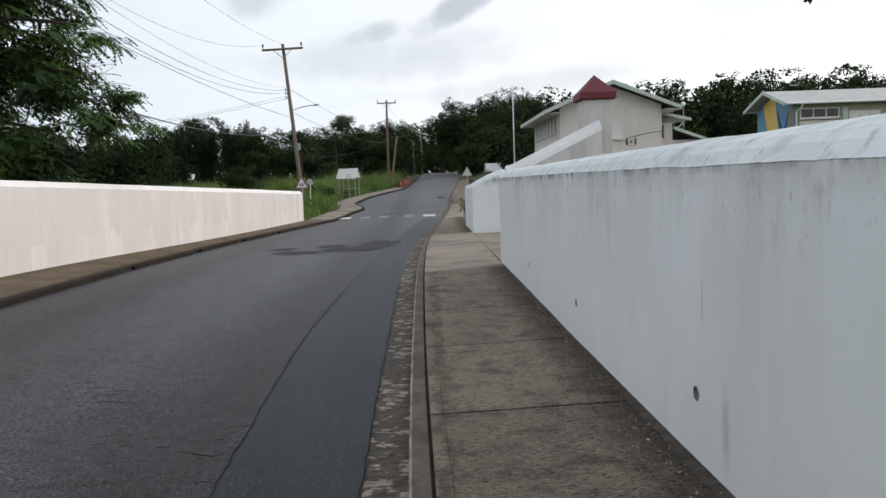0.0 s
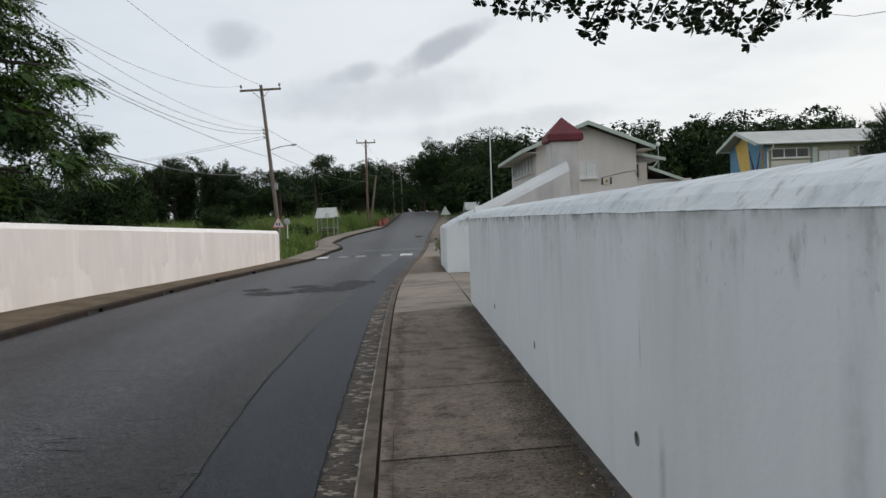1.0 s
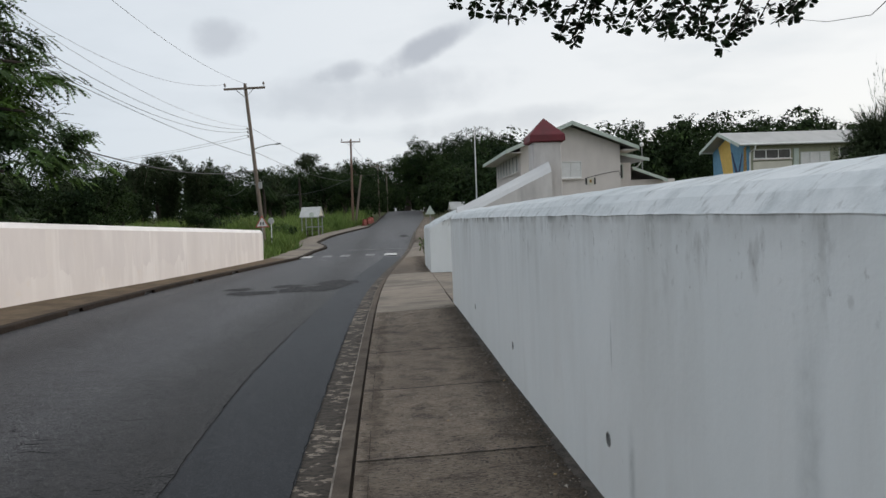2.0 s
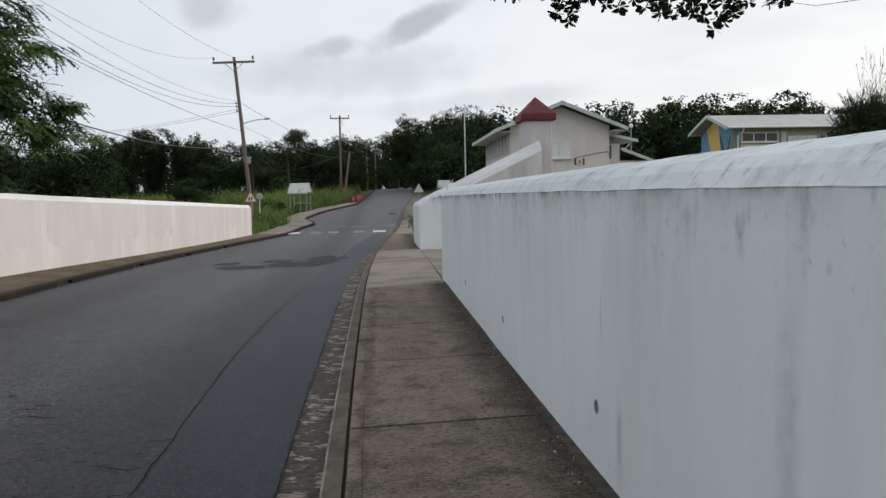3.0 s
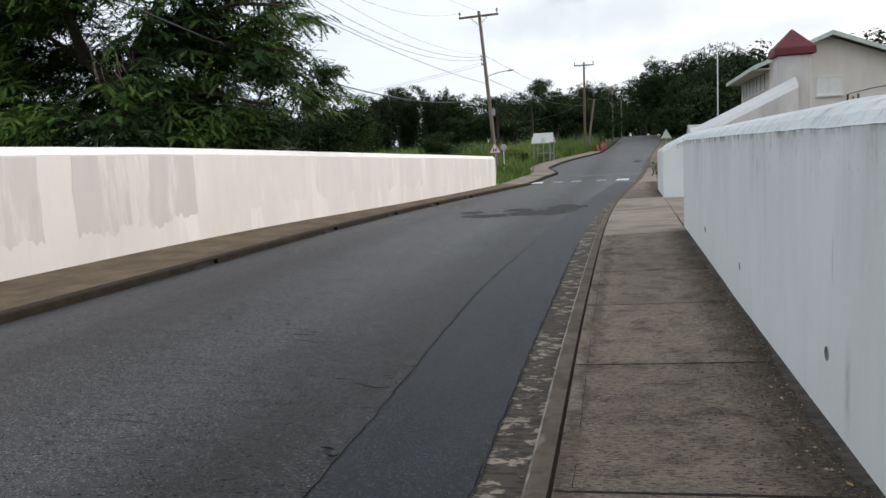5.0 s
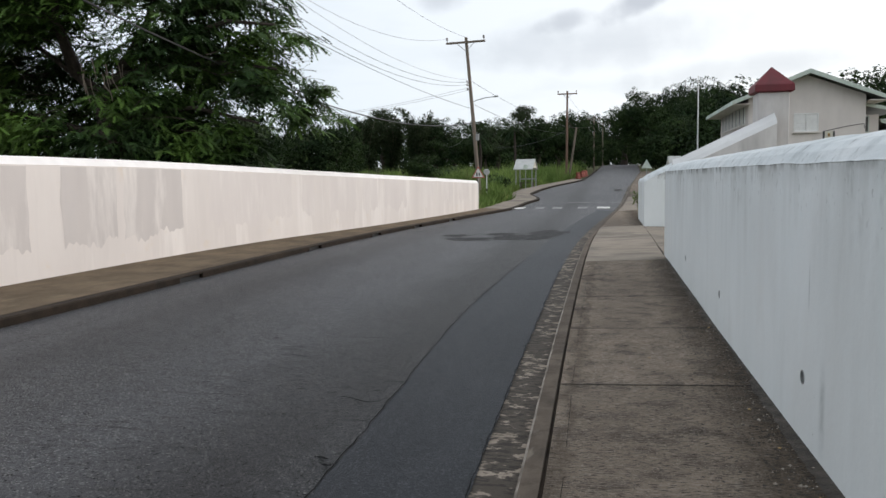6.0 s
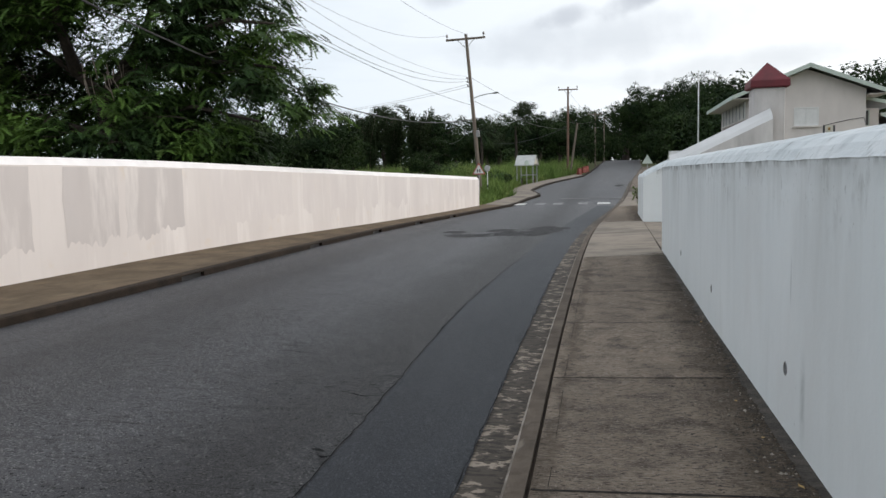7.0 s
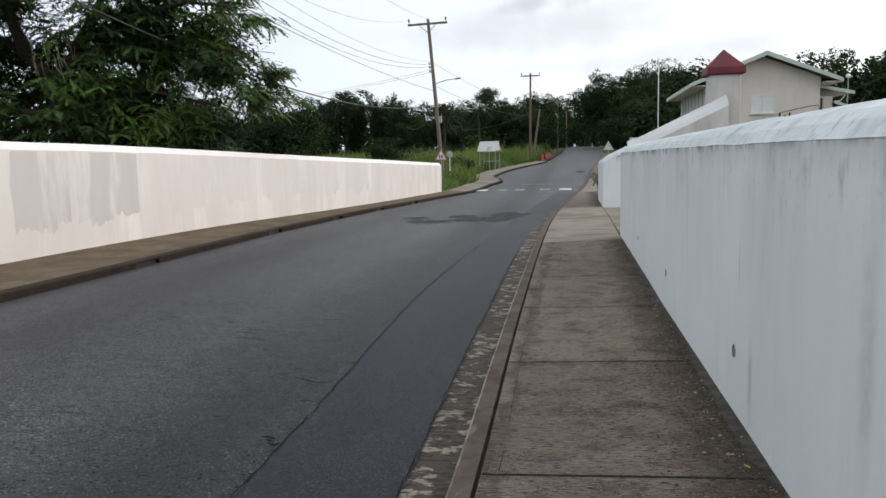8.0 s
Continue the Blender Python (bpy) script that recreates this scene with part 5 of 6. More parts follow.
def lobe_points(rng, lobes, n, shell=0.5):
    """Points in a set of ellipsoid lobes (x, y, z, rx, ry, rz), thickest near the skin."""
    L_ = np.array(lobes, float)
    vol = L_[:, 3] * L_[:, 4] * L_[:, 5]
    which = rng.choice(len(L_), n, p=vol / vol.sum())
    d = unit(rng.normal(size=(n, 3)))
    r = rng.uniform(0, 1, n) ** shell
    return L_[which, :3] + d * r[:, None] * L_[which, 3:], d


def crown_leaves(name, lobes, n, size, mat, parent, seed, gap=-0.25, droop=0.2, freq=1.6, aspect=0.5, shell=0.45, tuft=26):
    """Leaves gathered in tufts, the tufts set in the lobes with gaps between."""
    rng = np.random.RandomState(seed)
    m = n // tuft
    C, d = lobe_points(rng, lobes, int(m * 1.6) + 4, shell)
    ok = ripple(C, freq, seed) > gap
    C, d = C[ok][:m], d[ok][:m]
    C, d = np.repeat(C, tuft, 0), np.repeat(d, tuft, 0)
    o = unit(rng.normal(size=C.shape) + np.array([0, 0, 0.45]) + d * 0.5)
    P = C + o * (size * 2.3 * rng.uniform(0.25, 1.0, (len(C), 1))) * np.array([1.15, 1.15, 0.75])
    nrm = unit(o + d * 0.4 + rng.normal(size=P.shape) * 0.45 + np.array([0, 0, 0.3]))
    D = unit(np.cross(nrm, rng.normal(size=P.shape)) + o * 0.5 + np.array([0, 0, -droop]))
    S = unit(np.cross(nrm, D))
    s = size * rng.uniform(0.6, 1.5, len(P))
    return leaf_mesh(name, P, D, S, s, s * aspect, mat, parent)


def limb_tree(bm, rng, base, top, r, lobes, spread=0.6):
    """A tapered trunk with a limb reaching into each lobe."""
    base, top = Vector(base), Vector(top)
    mid = base.lerp(top, 0.5) + Vector((rng.uniform(-1, 1), rng.uniform(-1, 1), 0)) * 0.12 * (top - base).length
    tube(bm, [base - Vector((0, 0, 0.3)), base.lerp(mid, 0.5), mid, top], [r * 1.25, r, r * 0.85, r * 0.6], 9)
    for l in lobes:
        c = Vector(l[:3])
        st = mid.lerp(top, rng.uniform(0.0, 0.9))
        k = st.lerp(c, 0.5) + Vector((rng.uniform(-.4, .4), rng.uniform(-.4, .4), rng.uniform(0, .5)))
        tube(bm, [st, k, c], [r * 0.45, r * 0.3, r * 0.10], 6)


def broad_tree(name, m, height, radius, leaves, size, mat, label, seed, trunk=0.3, skirt=0.25):
    rng = random.Random(seed)
    t = thing(name, m, label, "tree", "trees along the road")
    lobes = []
    for i in range(13):
        a, q = rng.uniform(0, math.tau), rng.uniform(0.15, 1.0) ** 0.6
        z = height * rng.uniform(skirt + 0.15, 0.90)
        k = radius * q * (1.15 - 0.75 * max(0.0, z / height - 0.5))
        rr = radius * rng.uniform(0.30, 0.52)
        lobes.append((math.cos(a) * k, math.sin(a) * k, z, rr, rr, rr * rng.uniform(0.6, 0.9)))
    lobes.append((0, 0, height * 0.6, radius * 0.75, radius * 0.75, height * 0.30))
    bm = bmesh.new()
    limb_tree(bm, rng, (0, 0, 0), (0, 0, height * 0.55), radius * 0.07 + trunk * 0.3, lobes)
    part("trunk", bm, BARK, t)
    crown_leaves("crown", lobes, leaves, size, mat, t, seed)
    return t


def frond_mesh(name, P, D, S, length, width, mat, parent, steps=6):
    """Serrated drooping fronds, each a rib with a row of pointed pinnae on both sides."""
    n = len(P)
    U = np.cross(S, D)
    up = np.where(U[:, 2:3] < 0, -U, U)
    L_, W_ = length[:, None], width[:, None]
    cols = []
    for k in range(steps + 1):
        u = k / steps
        cols.append(P + D * L_ * u - up * L_ * 0.30 * u * u)
    for k in range(steps):
        u = (k + 0.5) / steps
        w = W_ * (0.35 + 0.65 * np.sin(math.pi * min(1.0, 0.12 + 0.86 * u)))
        tip = P + D * L_ * (u + 0.16) - up * (L_ * 0.30 * u * u + w * 0.35)
        cols += [tip + S * w, tip - S * w]
    V = np.stack(cols, 1)
    m = V.shape[1]
    tri = []
    for k in range(steps):
        t = steps + 1 + 2 * k
        tri += [(k, k + 1, t), (k, t + 1, k + 1)]
    F = (np.arange(n)[:, None, None] * m + np.array(tri)[None]).reshape(-1, 3)
    me = bpy.data.meshes.new(name)
    me.vertices.add(n * m)
    me.vertices.foreach_set("co", V.reshape(-1).astype(np.float32))
    me.loops.add(F.size)
    me.loops.foreach_set("vertex_index", F.astype(np.int32).ravel())
    me.polygons.add(len(F))
    me.polygons.foreach_set("loop_start", np.arange(0, F.size, 3, dtype=np.int32))
    me.update(calc_edges=True)
    me.materials.append(mat)
    ob = new(name, me)
    ob.parent = parent
    return ob


def feather_tree():
    """The spreading tree with feathery fronds behind the far parapet."""
    rng = np.random.RandomState(11)
    t = thing("flame_tree", pose(-15.4, 21.5, -1.4), "large spreading tree with dark feathery fronds behind the parapet", "tree")
    r = random.Random(4)
    bm = bmesh.new()
    tube(bm, [(0.75, 0, -0.3), (0.6, 0.0, 2.0), (0.3, 0.1, 4.4), (0.17, 0.1, 5.9)], [0.5, 0.40, 0.32, 0.30], 12)
    limbs = [[(0.17, 0.1, 5.75), (-0.7, -0.1, 6.5), (-1.6, -0.3, 7.2), (-3.6, -0.5, 8.2), (-6.5, -0.8, 9.2)], [(0.17, 0.1, 5.75), (0.55, 0.0, 6.2), (1.1, 0.0, 6.6), (2.4, 0.2, 7.5), (4.2, 0.3, 8.3), (5.8, 0.2, 8.5)],
             [(0.9, 0.1, 6.5), (1.5, 0.6, 8.0), (1.9, 1.0, 9.8), (2.6, 1.2, 11.4)], [(0.6, 0.1, 6.2), (2.4, -0.4, 6.5), (4.6, -0.6, 6.5), (6.4, -0.8, 6.2)],
             [(-0.6, -0.1, 6.5), (-0.2, -1.4, 7.8), (0.6, -2.4, 9.2), (1.6, -3.0, 10.2)], [(0.35, 0, 4.2), (1.8, -0.7, 5.0), (3.8, -0.9, 5.2), (5.8, -0.8, 4.7)],
             [(0.35, 0, 4.3), (-1.4, -0.9, 5.1), (-3.6, -1.4, 5.4), (-6.2, -1.6, 5.0)], [(1.6, 0.0, 6.95), (3.2, -0.6, 7.2), (5.0, -0.9, 7.6), (6.5, -0.9, 7.4)]]
    for l in limbs:
        tube(bm, l, [0.21 * (0.52 ** i) + 0.006 for i in range(len(l))], 8)
    lobes = [(-7.5, 0, 8.0, 3.4, 3, 2.0), (-4.5, -1, 10.2, 3.4, 3, 1.8), (-0.8, 0.2, 10.9, 3.4, 3, 1.8), (2.4, 0.3, 10.2, 2.6, 2.6, 1.7), (3.6, 0.0, 8.6, 2.2, 2.2, 1.0), (5.4, -0.4, 8.1, 1.35, 1.4, 0.6),
             (6.3, -0.6, 7.25, 0.8, 0.9, 0.35), (3.0, -0.8, 7.3, 2.2, 2.0, 0.7), (5.6, -0.7, 5.75, 1.9, 1.7, 0.45), (6.5, -0.6, 5.1, 1.5, 1.5, 0.5), (5.9, -0.4, 4.2, 1.7, 1.8, 0.65),
             (2.4, -1.0, 5.5, 2.2, 1.9, 0.75), (2.6, -1.0, 4.3, 2.6, 2.0, 0.8), (-1.4, -1.6, 4.6, 2.6, 2.0, 0.8), (-0.9, -1.2, 7.9, 2.0, 1.8, 0.7), (-3.6, -1.6, 6.6, 2.4, 2.0, 0.8),
             (-5.2, -1.8, 5.2, 2.8, 2.0, 1.0), (-9.5, -1, 4.6, 3, 2.4, 2.0), (1.0, -0.6, 3.4, 5.5, 1.6, 0.8), (5.4, 0.4, 3.3, 2.2, 1.6, 0.8), (-6, -0.6, 3.6, 4.5, 2, 1.0),
             (3.6, -0.5, 6.6, 2.3, 1.6, 0.6), (2.4, 1.0, 6.9, 3.4, 1.2, 0.9), (-2.8, 0.9, 6.9, 3.0, 1.3, 1.1), (-4.2, -1.2, 7.8, 2.8, 1.8, 0.9), (4.7, 0.1, 7.3, 1.7, 1.4, 0.6),
             (-3.0, -1.3, 5.5, 2.4, 1.6, 0.7), (0.5, 1.7, 5.6, 5.0, 1.0, 1.9), (5.6, 0.8, 6.5, 1.3, 1.2, 0.5), (-1.2, -1.5, 9.2, 2.6, 1.8, 0.8), (1.6, -1.4, 8.8, 2.0, 1.6, 0.7),
             (6.75, -0.5, 7.1, 0.5, 0.6, 0.35), (7.2, -0.6, 5.6, 0.6, 0.7, 0.25), (-3.2, -1.6, 8.9, 2.4, 1.6, 1.2), (-2.6, 1.2, 9.4, 3.0, 1.2, 1.6)]
    # sprays: a twig with fronds on both sides, in flat layers
    n = 12500
    P, d = lobe_points(rng, lobes, n * 2, 0.6)
    P = P[(ripple(P * np.array([1, 1, 1.5]), 1.7, 23) > np.where(P[:, 0] < 0.5, -0.8, np.where(P[:, 2] > 4.6, -0.30, -0.45))) & ((P[:, 0] < 5.3) | (P[:, 2] > 4.6))][:n]
    out = P - np.array([0.3, 0.0, 6.0])
    out[:, 2] *= 0.15
    T = unit(unit(out) * 0.8 + rng.normal(size=P.shape) * np.array([0.6, 0.6, 0.22]) + np.array([0, 0, -0.10]))
    A = unit(np.cross(T, np.array([0, 0, 1.0]) + rng.normal(size=P.shape) * 0.22))
    tl = rng.uniform(0.35, 0.8, len(P))
    FP, FD, FS, FL = [], [], [], []
    for k in range(8):
        u, side = (k // 2 + 0.6) / 4.0, (-1 if k % 2 else 1)
        spread = 1.05 - 0.6 * u
        dr = unit(T * 0.75 + A * side * spread + rng.normal(size=P.shape) * 0.16 + np.array([0, 0, -0.16]))
        FP.append(P + T * (tl * u)[:, None] - np.array([0, 0, 0.12]) * (tl * u * u)[:, None])
        FD.append(dr)
        FS.append(unit(np.cross(dr, np.array([0, 0, 1.0]) + rng.normal(size=P.shape) * 0.35)))
        FL.append(rng.uniform(0.28, 0.50, len(P)))
    FP, FD, FS, FL = (np.concatenate(v) for v in (FP, FD, FS, FL))
    frond_mesh("crown", FP, FD, FS, FL, FL * 0.16, LEAF_A, t, 5)
    part("trunk", bm, BARK, t)
    bm = bmesh.new()
    for i in range(0, len(P), 7):
        p, q = Vector(P[i]), Vector(P[i] + T[i] * tl[i])
        tube(bm, [p - Vector(T[i]) * 0.5 + Vector((0, 0, -0.12)), p, q], [0.014, 0.010, 0.004], 4, False)
    tagged(part("fine_twig", bm, BARK, t), kind="stuff")
    # back layer of darker leaves, its colour standing in for the crown's inner shade
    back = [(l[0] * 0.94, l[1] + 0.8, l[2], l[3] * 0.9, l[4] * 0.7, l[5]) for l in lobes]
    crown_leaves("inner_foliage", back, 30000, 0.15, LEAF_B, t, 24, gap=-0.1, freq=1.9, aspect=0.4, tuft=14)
    # dry hanging pods
    for i in range(12):
        x, y, z = r.uniform(0.9, 2.0), r.uniform(-2.2, -1.2), r.uniform(6.0, 6.6)
        pod = bmesh.new()
        tube(pod, [(x, y, z), (x + r.uniform(-.05, .1), y, z - 0.3), (x + r.uniform(0, .25), y, z - r.uniform(0.5, 0.9))], 0.014, 4)
        part("seed_pod", pod, POLE, t, "dry hanging seed pod")


feather_tree()


def overhang_tree():
    """The tree behind the near parapet whose twigs hang into view."""
    rng = np.random.RandomState(3)
    r = random.Random(8)
    t = thing("broadleaf_tree", pose(6.6, 6.4, -0.3), "dark broad-leaved tree leaning over the near parapet", "tree")
    bm = bmesh.new()
    o = Vector((6.6, 6.4, -0.3))
    tube(bm, [Vector((0, 0, -0.3)), Vector((-0.1, 0, 1.8)), Vector((-0.5, -0.1, 3.2)), Vector((-0.9, -0.2, 4.4))], [0.26, 0.2, 0.17, 0.13], 10)
    main = [Vector((-0.5, -0.1, 3.2)), Vector((-1.8, -0.4, 3.85)), Vector((-3.4, -0.6, 3.95)), Vector((-5.2, -0.6, 3.75))]
    tube(bm, main, [0.12, 0.08, 0.05, 0.02], 8)
    tips = []
    # twig ends: place and how far they hang
    hang = [(0.74, 3.16), (0.86, 3.1), (0.98, 3.08), (1.08, 3.06), (1.16, 3.05), (1.3, 3.1), (1.44, 2.93), (1.50, 2.86), (1.58, 2.98), (1.66, 3.04), (1.78, 2.99), (1.88, 2.97), (1.98, 3.03), (2.08, 2.96),
            (2.18, 2.93), (2.30, 2.91), (2.40, 2.92), (2.5, 2.9), (2.60, 2.81), (2.66, 2.86), (2.74, 2.92), (2.86, 3.0), (2.98, 3.0), (3.08, 3.02), (3.16, 3.05), (0.66, 3.22), (1.36, 3.05), (2.14, 3.0), (2.45, 2.97)]
    for x, z in hang:
        y = 5.73 + r.uniform(-0.35, 0.35)
        k = (y - 0.385) / 5.345
        end = Vector((0.165 + (x - 0.165) * k, y, 1.64 + (z - 1.64) * k)) - o
        st = end + Vector((r.uniform(0.1, 0.5), r.uniform(-0.1, 0.1), r.uniform(0.45, 0.8)))
        mid = st.lerp(end, 0.5) + Vector((0.06, 0, 0.05))
        tube(bm, [st, mid, end], [0.012, 0.008, 0.004], 5)
        for q in (0.35, 0.55, 0.75, 0.9, 1.0):
            tips.append((st.lerp(mid, q * 2) if q < 0.5 else mid.lerp(end, q * 2 - 1)) + Vector((r.uniform(-.03, .03), r.uniform(-.03, .03), 0)))
    # bare twig and a stray end further out
    tube(bm, [Vector((2.95, 5.7, 3.1)) - o, Vector((3.12, 5.7, 2.99)) - o, Vector((3.35, 5.72, 2.97)) - o, Vector((3.7, 5.75, 3.02)) - o, Vector((4.3, 5.9, 3.5)) - o], [0.001, 0.0015, 0.002, 0.003, 0.006], 5)
    part("trunk", bm, BARK, t)
    P, D, S = [], [], []
    for p in tips:
        for i in range(17):
            d = Vector((r.uniform(-1, 1), r.uniform(-1, 1), r.uniform(-0.9, 0.5))).normalized()
            P.append(p + d * 0.008)
            D.append(d)
            S.append(d.cross(Vector((r.uniform(-1, 1), r.uniform(-1, 1), 1))).normalized())
    round_leaves("leaves", np.array(P), np.array(D), np.array(S), rng.uniform(0.045, 0.072, len(P)), rng.uniform(0.029, 0.042, len(P)), LEAF_D, t)
    lobes = [(-4.6, -0.6, 4.5, 1.3, 0.8, 0.55), (-3.0, -0.6, 4.6, 1.5, 0.9, 0.7), (-1.2, -0.3, 5.0, 1.8, 1.3, 1.0), (0.6, 0, 5.2, 1.8, 1.5, 1.2), (-2.0, -0.6, 5.4, 1.8, 1.2, 0.8)]
    crown_leaves("crown", lobes, 9000, 0.075, LEAF_D, t, 31, gap=-0.1, aspect=0.45)


overhang_tree()


def casuarina_bush():
    t = thing("casuarina", pose(17.1, 26, -0.25), "dark wispy casuarina bush with upright needle sprays", "tree")
    rng = np.random.RandomState(17)
    bm = bmesh.new()
    tube(bm, [(0, 0, -0.2), (0, 0, 2.0), (0.05, 0, 4.2)], [0.16, 0.12, 0.05], 8)
    part("trunk", bm, BARK, t)
    n = 2200
    a = rng.uniform(0, math.tau, n)
    up = rng.uniform(0.0, 1.0, n)
    base = np.stack([np.cos(a) * 0.35 * rng.uniform(0, 1, n), np.sin(a) * 0.35 * rng.uniform(0, 1, n), 1.5 + 2.3 * up], 1)
    lean = rng.uniform(0.1, 1.25, n) * (1.15 - 0.85 * up)
    D = unit(np.stack([np.cos(a) * lean, np.sin(a) * lean, 0.55 + 0.25 * rng.uniform(-1, 1, n)], 1))
    length = rng.uniform(0.8, 1.5, n) * (0.7 + 0.3 * up)
    tall = rng.uniform(0, 1, n) > 0.986
    D[tall] = unit(np.stack([rng.normal(0, 0.14, tall.sum()), rng.normal(0, 0.14, tall.sum()), np.ones(tall.sum())], 1))
    base[tall, 2] = 3.6
    length[tall] = rng.uniform(1.4, 3.0, tall.sum())
    P, DD = [], []
    for k in range(26):
        u = 0.15 + 0.85 * k / 25
        c = base + D * (length * u)[:, None] + np.array([0, 0, 0.12]) * (u * u * length)[:, None]
        P.append(c)
        DD.append(unit(D * 0.9 + rng.normal(size=D.shape) * (0.34 if k < 18 else 0.16)))
    P, DD = np.concatenate(P), np.concatenate(DD)
    S = unit(np.cross(DD, rng.normal(size=DD.shape)))
    leaf_mesh("needles", P, DD, S, rng.uniform(0.14, 0.32, len(P)), rng.uniform(0.010, 0.020, len(P)), LEAF_C, t, 0.1)
    crown_leaves("inner_foliage", [(0, 0, 2.9, 2.0, 1.5, 1.2), (0.1, 0, 3.9, 1.3, 1.1, 0.8), (0, 0, 1.7, 2.2, 1.6, 1.4), (-1.2, 0, 3.0, 0.8, 0.8, 0.9)], 48000, 0.17, LEAF_C, t, 18, gap=-0.9, aspect=0.2)


casuarina_bush()


def palm(m, height, label, seed):
    rng = random.Random(seed)
    t = thing("palm_tree", m, label, "palm tree", "palms")
    bm = bmesh.new()
    tube(bm, [(0, 0, -0.3), (0.2, 0, height * 0.5), (0.1, 0, height)], [0.2, 0.15, 0.12], 8)
    part("trunk", bm, BARK, t)
    P, D, S, Ln = [], [], [], []
    for f in range(16):
        a, e = f * 2.4 + rng.uniform(-.2, .2), rng.uniform(-0.25, 1.0)
        d = Vector((math.cos(a) * math.cos(e), math.sin(a) * math.cos(e), math.sin(e)))
        p, L_ = Vector((0.1, 0, height)), rng.uniform(2.0, 2.8)
        for k in range(22):
            d = (d + Vector((0, 0, -0.085))).normalized()
            p = p + d * L_ / 22
            side = d.cross(Vector((0, 0, 1))).normalized()
            for s in (-1, 1):
                w = (side * s + d * 0.5 + Vector((0, 0, -0.45))).normalized()
                P.append(p.copy())
                D.append(w)
                S.append(w.cross(side.cross(d)).normalized())
                Ln.append(0.62 * math.sin(math.pi * (0.15 + 0.8 * k / 22)))
    leaf_mesh("fronds", np.array(P), np.array(D), np.array(S), np.array(Ln), 0.06, LEAF_B, t)


palm(pose(-10.3, 88, float(ground_height(-10.3, 88))), 5.6, "slim coconut palm standing among dark trees", 3)
palm(pose(-13.6, 84, float(ground_height(-13.6, 84))), 4.7, "slim coconut palm standing among dark trees", 6)


def bamboo(x, y, h, rad, seed, label):
    """A clump of tall arching culms with narrow leaves."""
    rng = np.random.RandomState(seed)
    t = thing("bamboo_clump", pose(x, y, float(ground_height(x, y))), label, "bamboo", "bamboo clumps")
    bm = bmesh.new()
    P, D = [], []
    for i in range(46):
        a, lean = rng.uniform(0, math.tau), rng.uniform(0.1, 1.0) * rad
        hh = h * rng.uniform(0.62, 1.0)
        dx, dy = math.cos(a), math.sin(a)
        pts = [Vector((dx * (0.25 + lean * u ** 2.2), dy * (0.25 + lean * u ** 2.2), hh * (u - 0.06 * u ** 5))) for u in (0, 0.2, 0.4, 0.6, 0.8, 1.0)]
        tube(bm, pts, [0.04, 0.038, 0.034, 0.026, 0.016, 0.006], 5, False)
        for k in range(230):
            u = rng.uniform(0.12, 1.0) ** 0.8 * 4.999
            q = pts[int(u)].lerp(pts[int(u) + 1], u - int(u))
            o = rng.normal(size=3) * np.array([0.34, 0.34, 0.2]) * (1.1 - 0.14 * u)
            P.append(np.array(q) + o)
            D.append(o * 1.2 + np.array([dx * 0.3, dy * 0.3, 0.15 if rng.uniform() < 0.5 else -0.3]))
    part("culms", bm, POLE, t)
    P, D = np.array(P), unit(np.array(D))
    S = unit(np.cross(D, rng.normal(size=D.shape)))
    leaf_mesh("leaves", P, D, S, rng.uniform(0.28, 0.55, len(P)), rng.uniform(0.07, 0.12, len(P)), LEAF_C, t)


bamboo(-30.2, 96, 8.6, 1.7, 301, "tall grey-green bamboo clump with arching culms")
bamboo(-27.2, 97.5, 8.2, 1.4, 302, "dense bamboo clump at the edge of the field")
bamboo(-23.6, 96, 8.9, 1.9, 303, "tall bamboo clump with plumes leaning out")


def woods():
    rng = random.Random(2)
    kinds = [broad_tree("broad_tree", pose(-34.0, 99, float(ground_height(-34.0, 99))), 9.0, 3.4, 9000, 0.26, LEAF_B, "dark bushy tree at the edge of the field", 41),
             broad_tree("broad_tree", pose(-9.2, 104, float(ground_height(-9.2, 104))), 7.6, 3.0, 9000, 0.24, LEAF_B, "dark bushy tree behind the bus bay", 52),
             broad_tree("wispy_tree", pose(-38.5, 94, float(ground_height(-38.5, 94))), 9.6, 2.8, 9000, 0.22, LEAF_C, "tall wispy grey-green tree beyond the field", 63)]
    spots = TREES
    for x, y, s, k in spots:
        m = pose(x, y, float(ground_height(x, y)) - 0.1, 0, 0, rng.uniform(0, 360))
        c = copy_thing(kinds[k], m)
        c.scale = (s * rng.uniform(0.92, 1.1), s * rng.uniform(0.92, 1.1), s)
    # the tall dark mass where the road goes over the hill
    for i, (x, y, h, rad) in enumerate(BIG):
        broad_tree("rain_tree", pose(x, y, float(ground_height(x, y)) - 0.2), h, rad, 30000, 0.30, LEAF_B, "huge dark spreading tree at the crest of the hill", 80 + i, 0.6, 0.02)


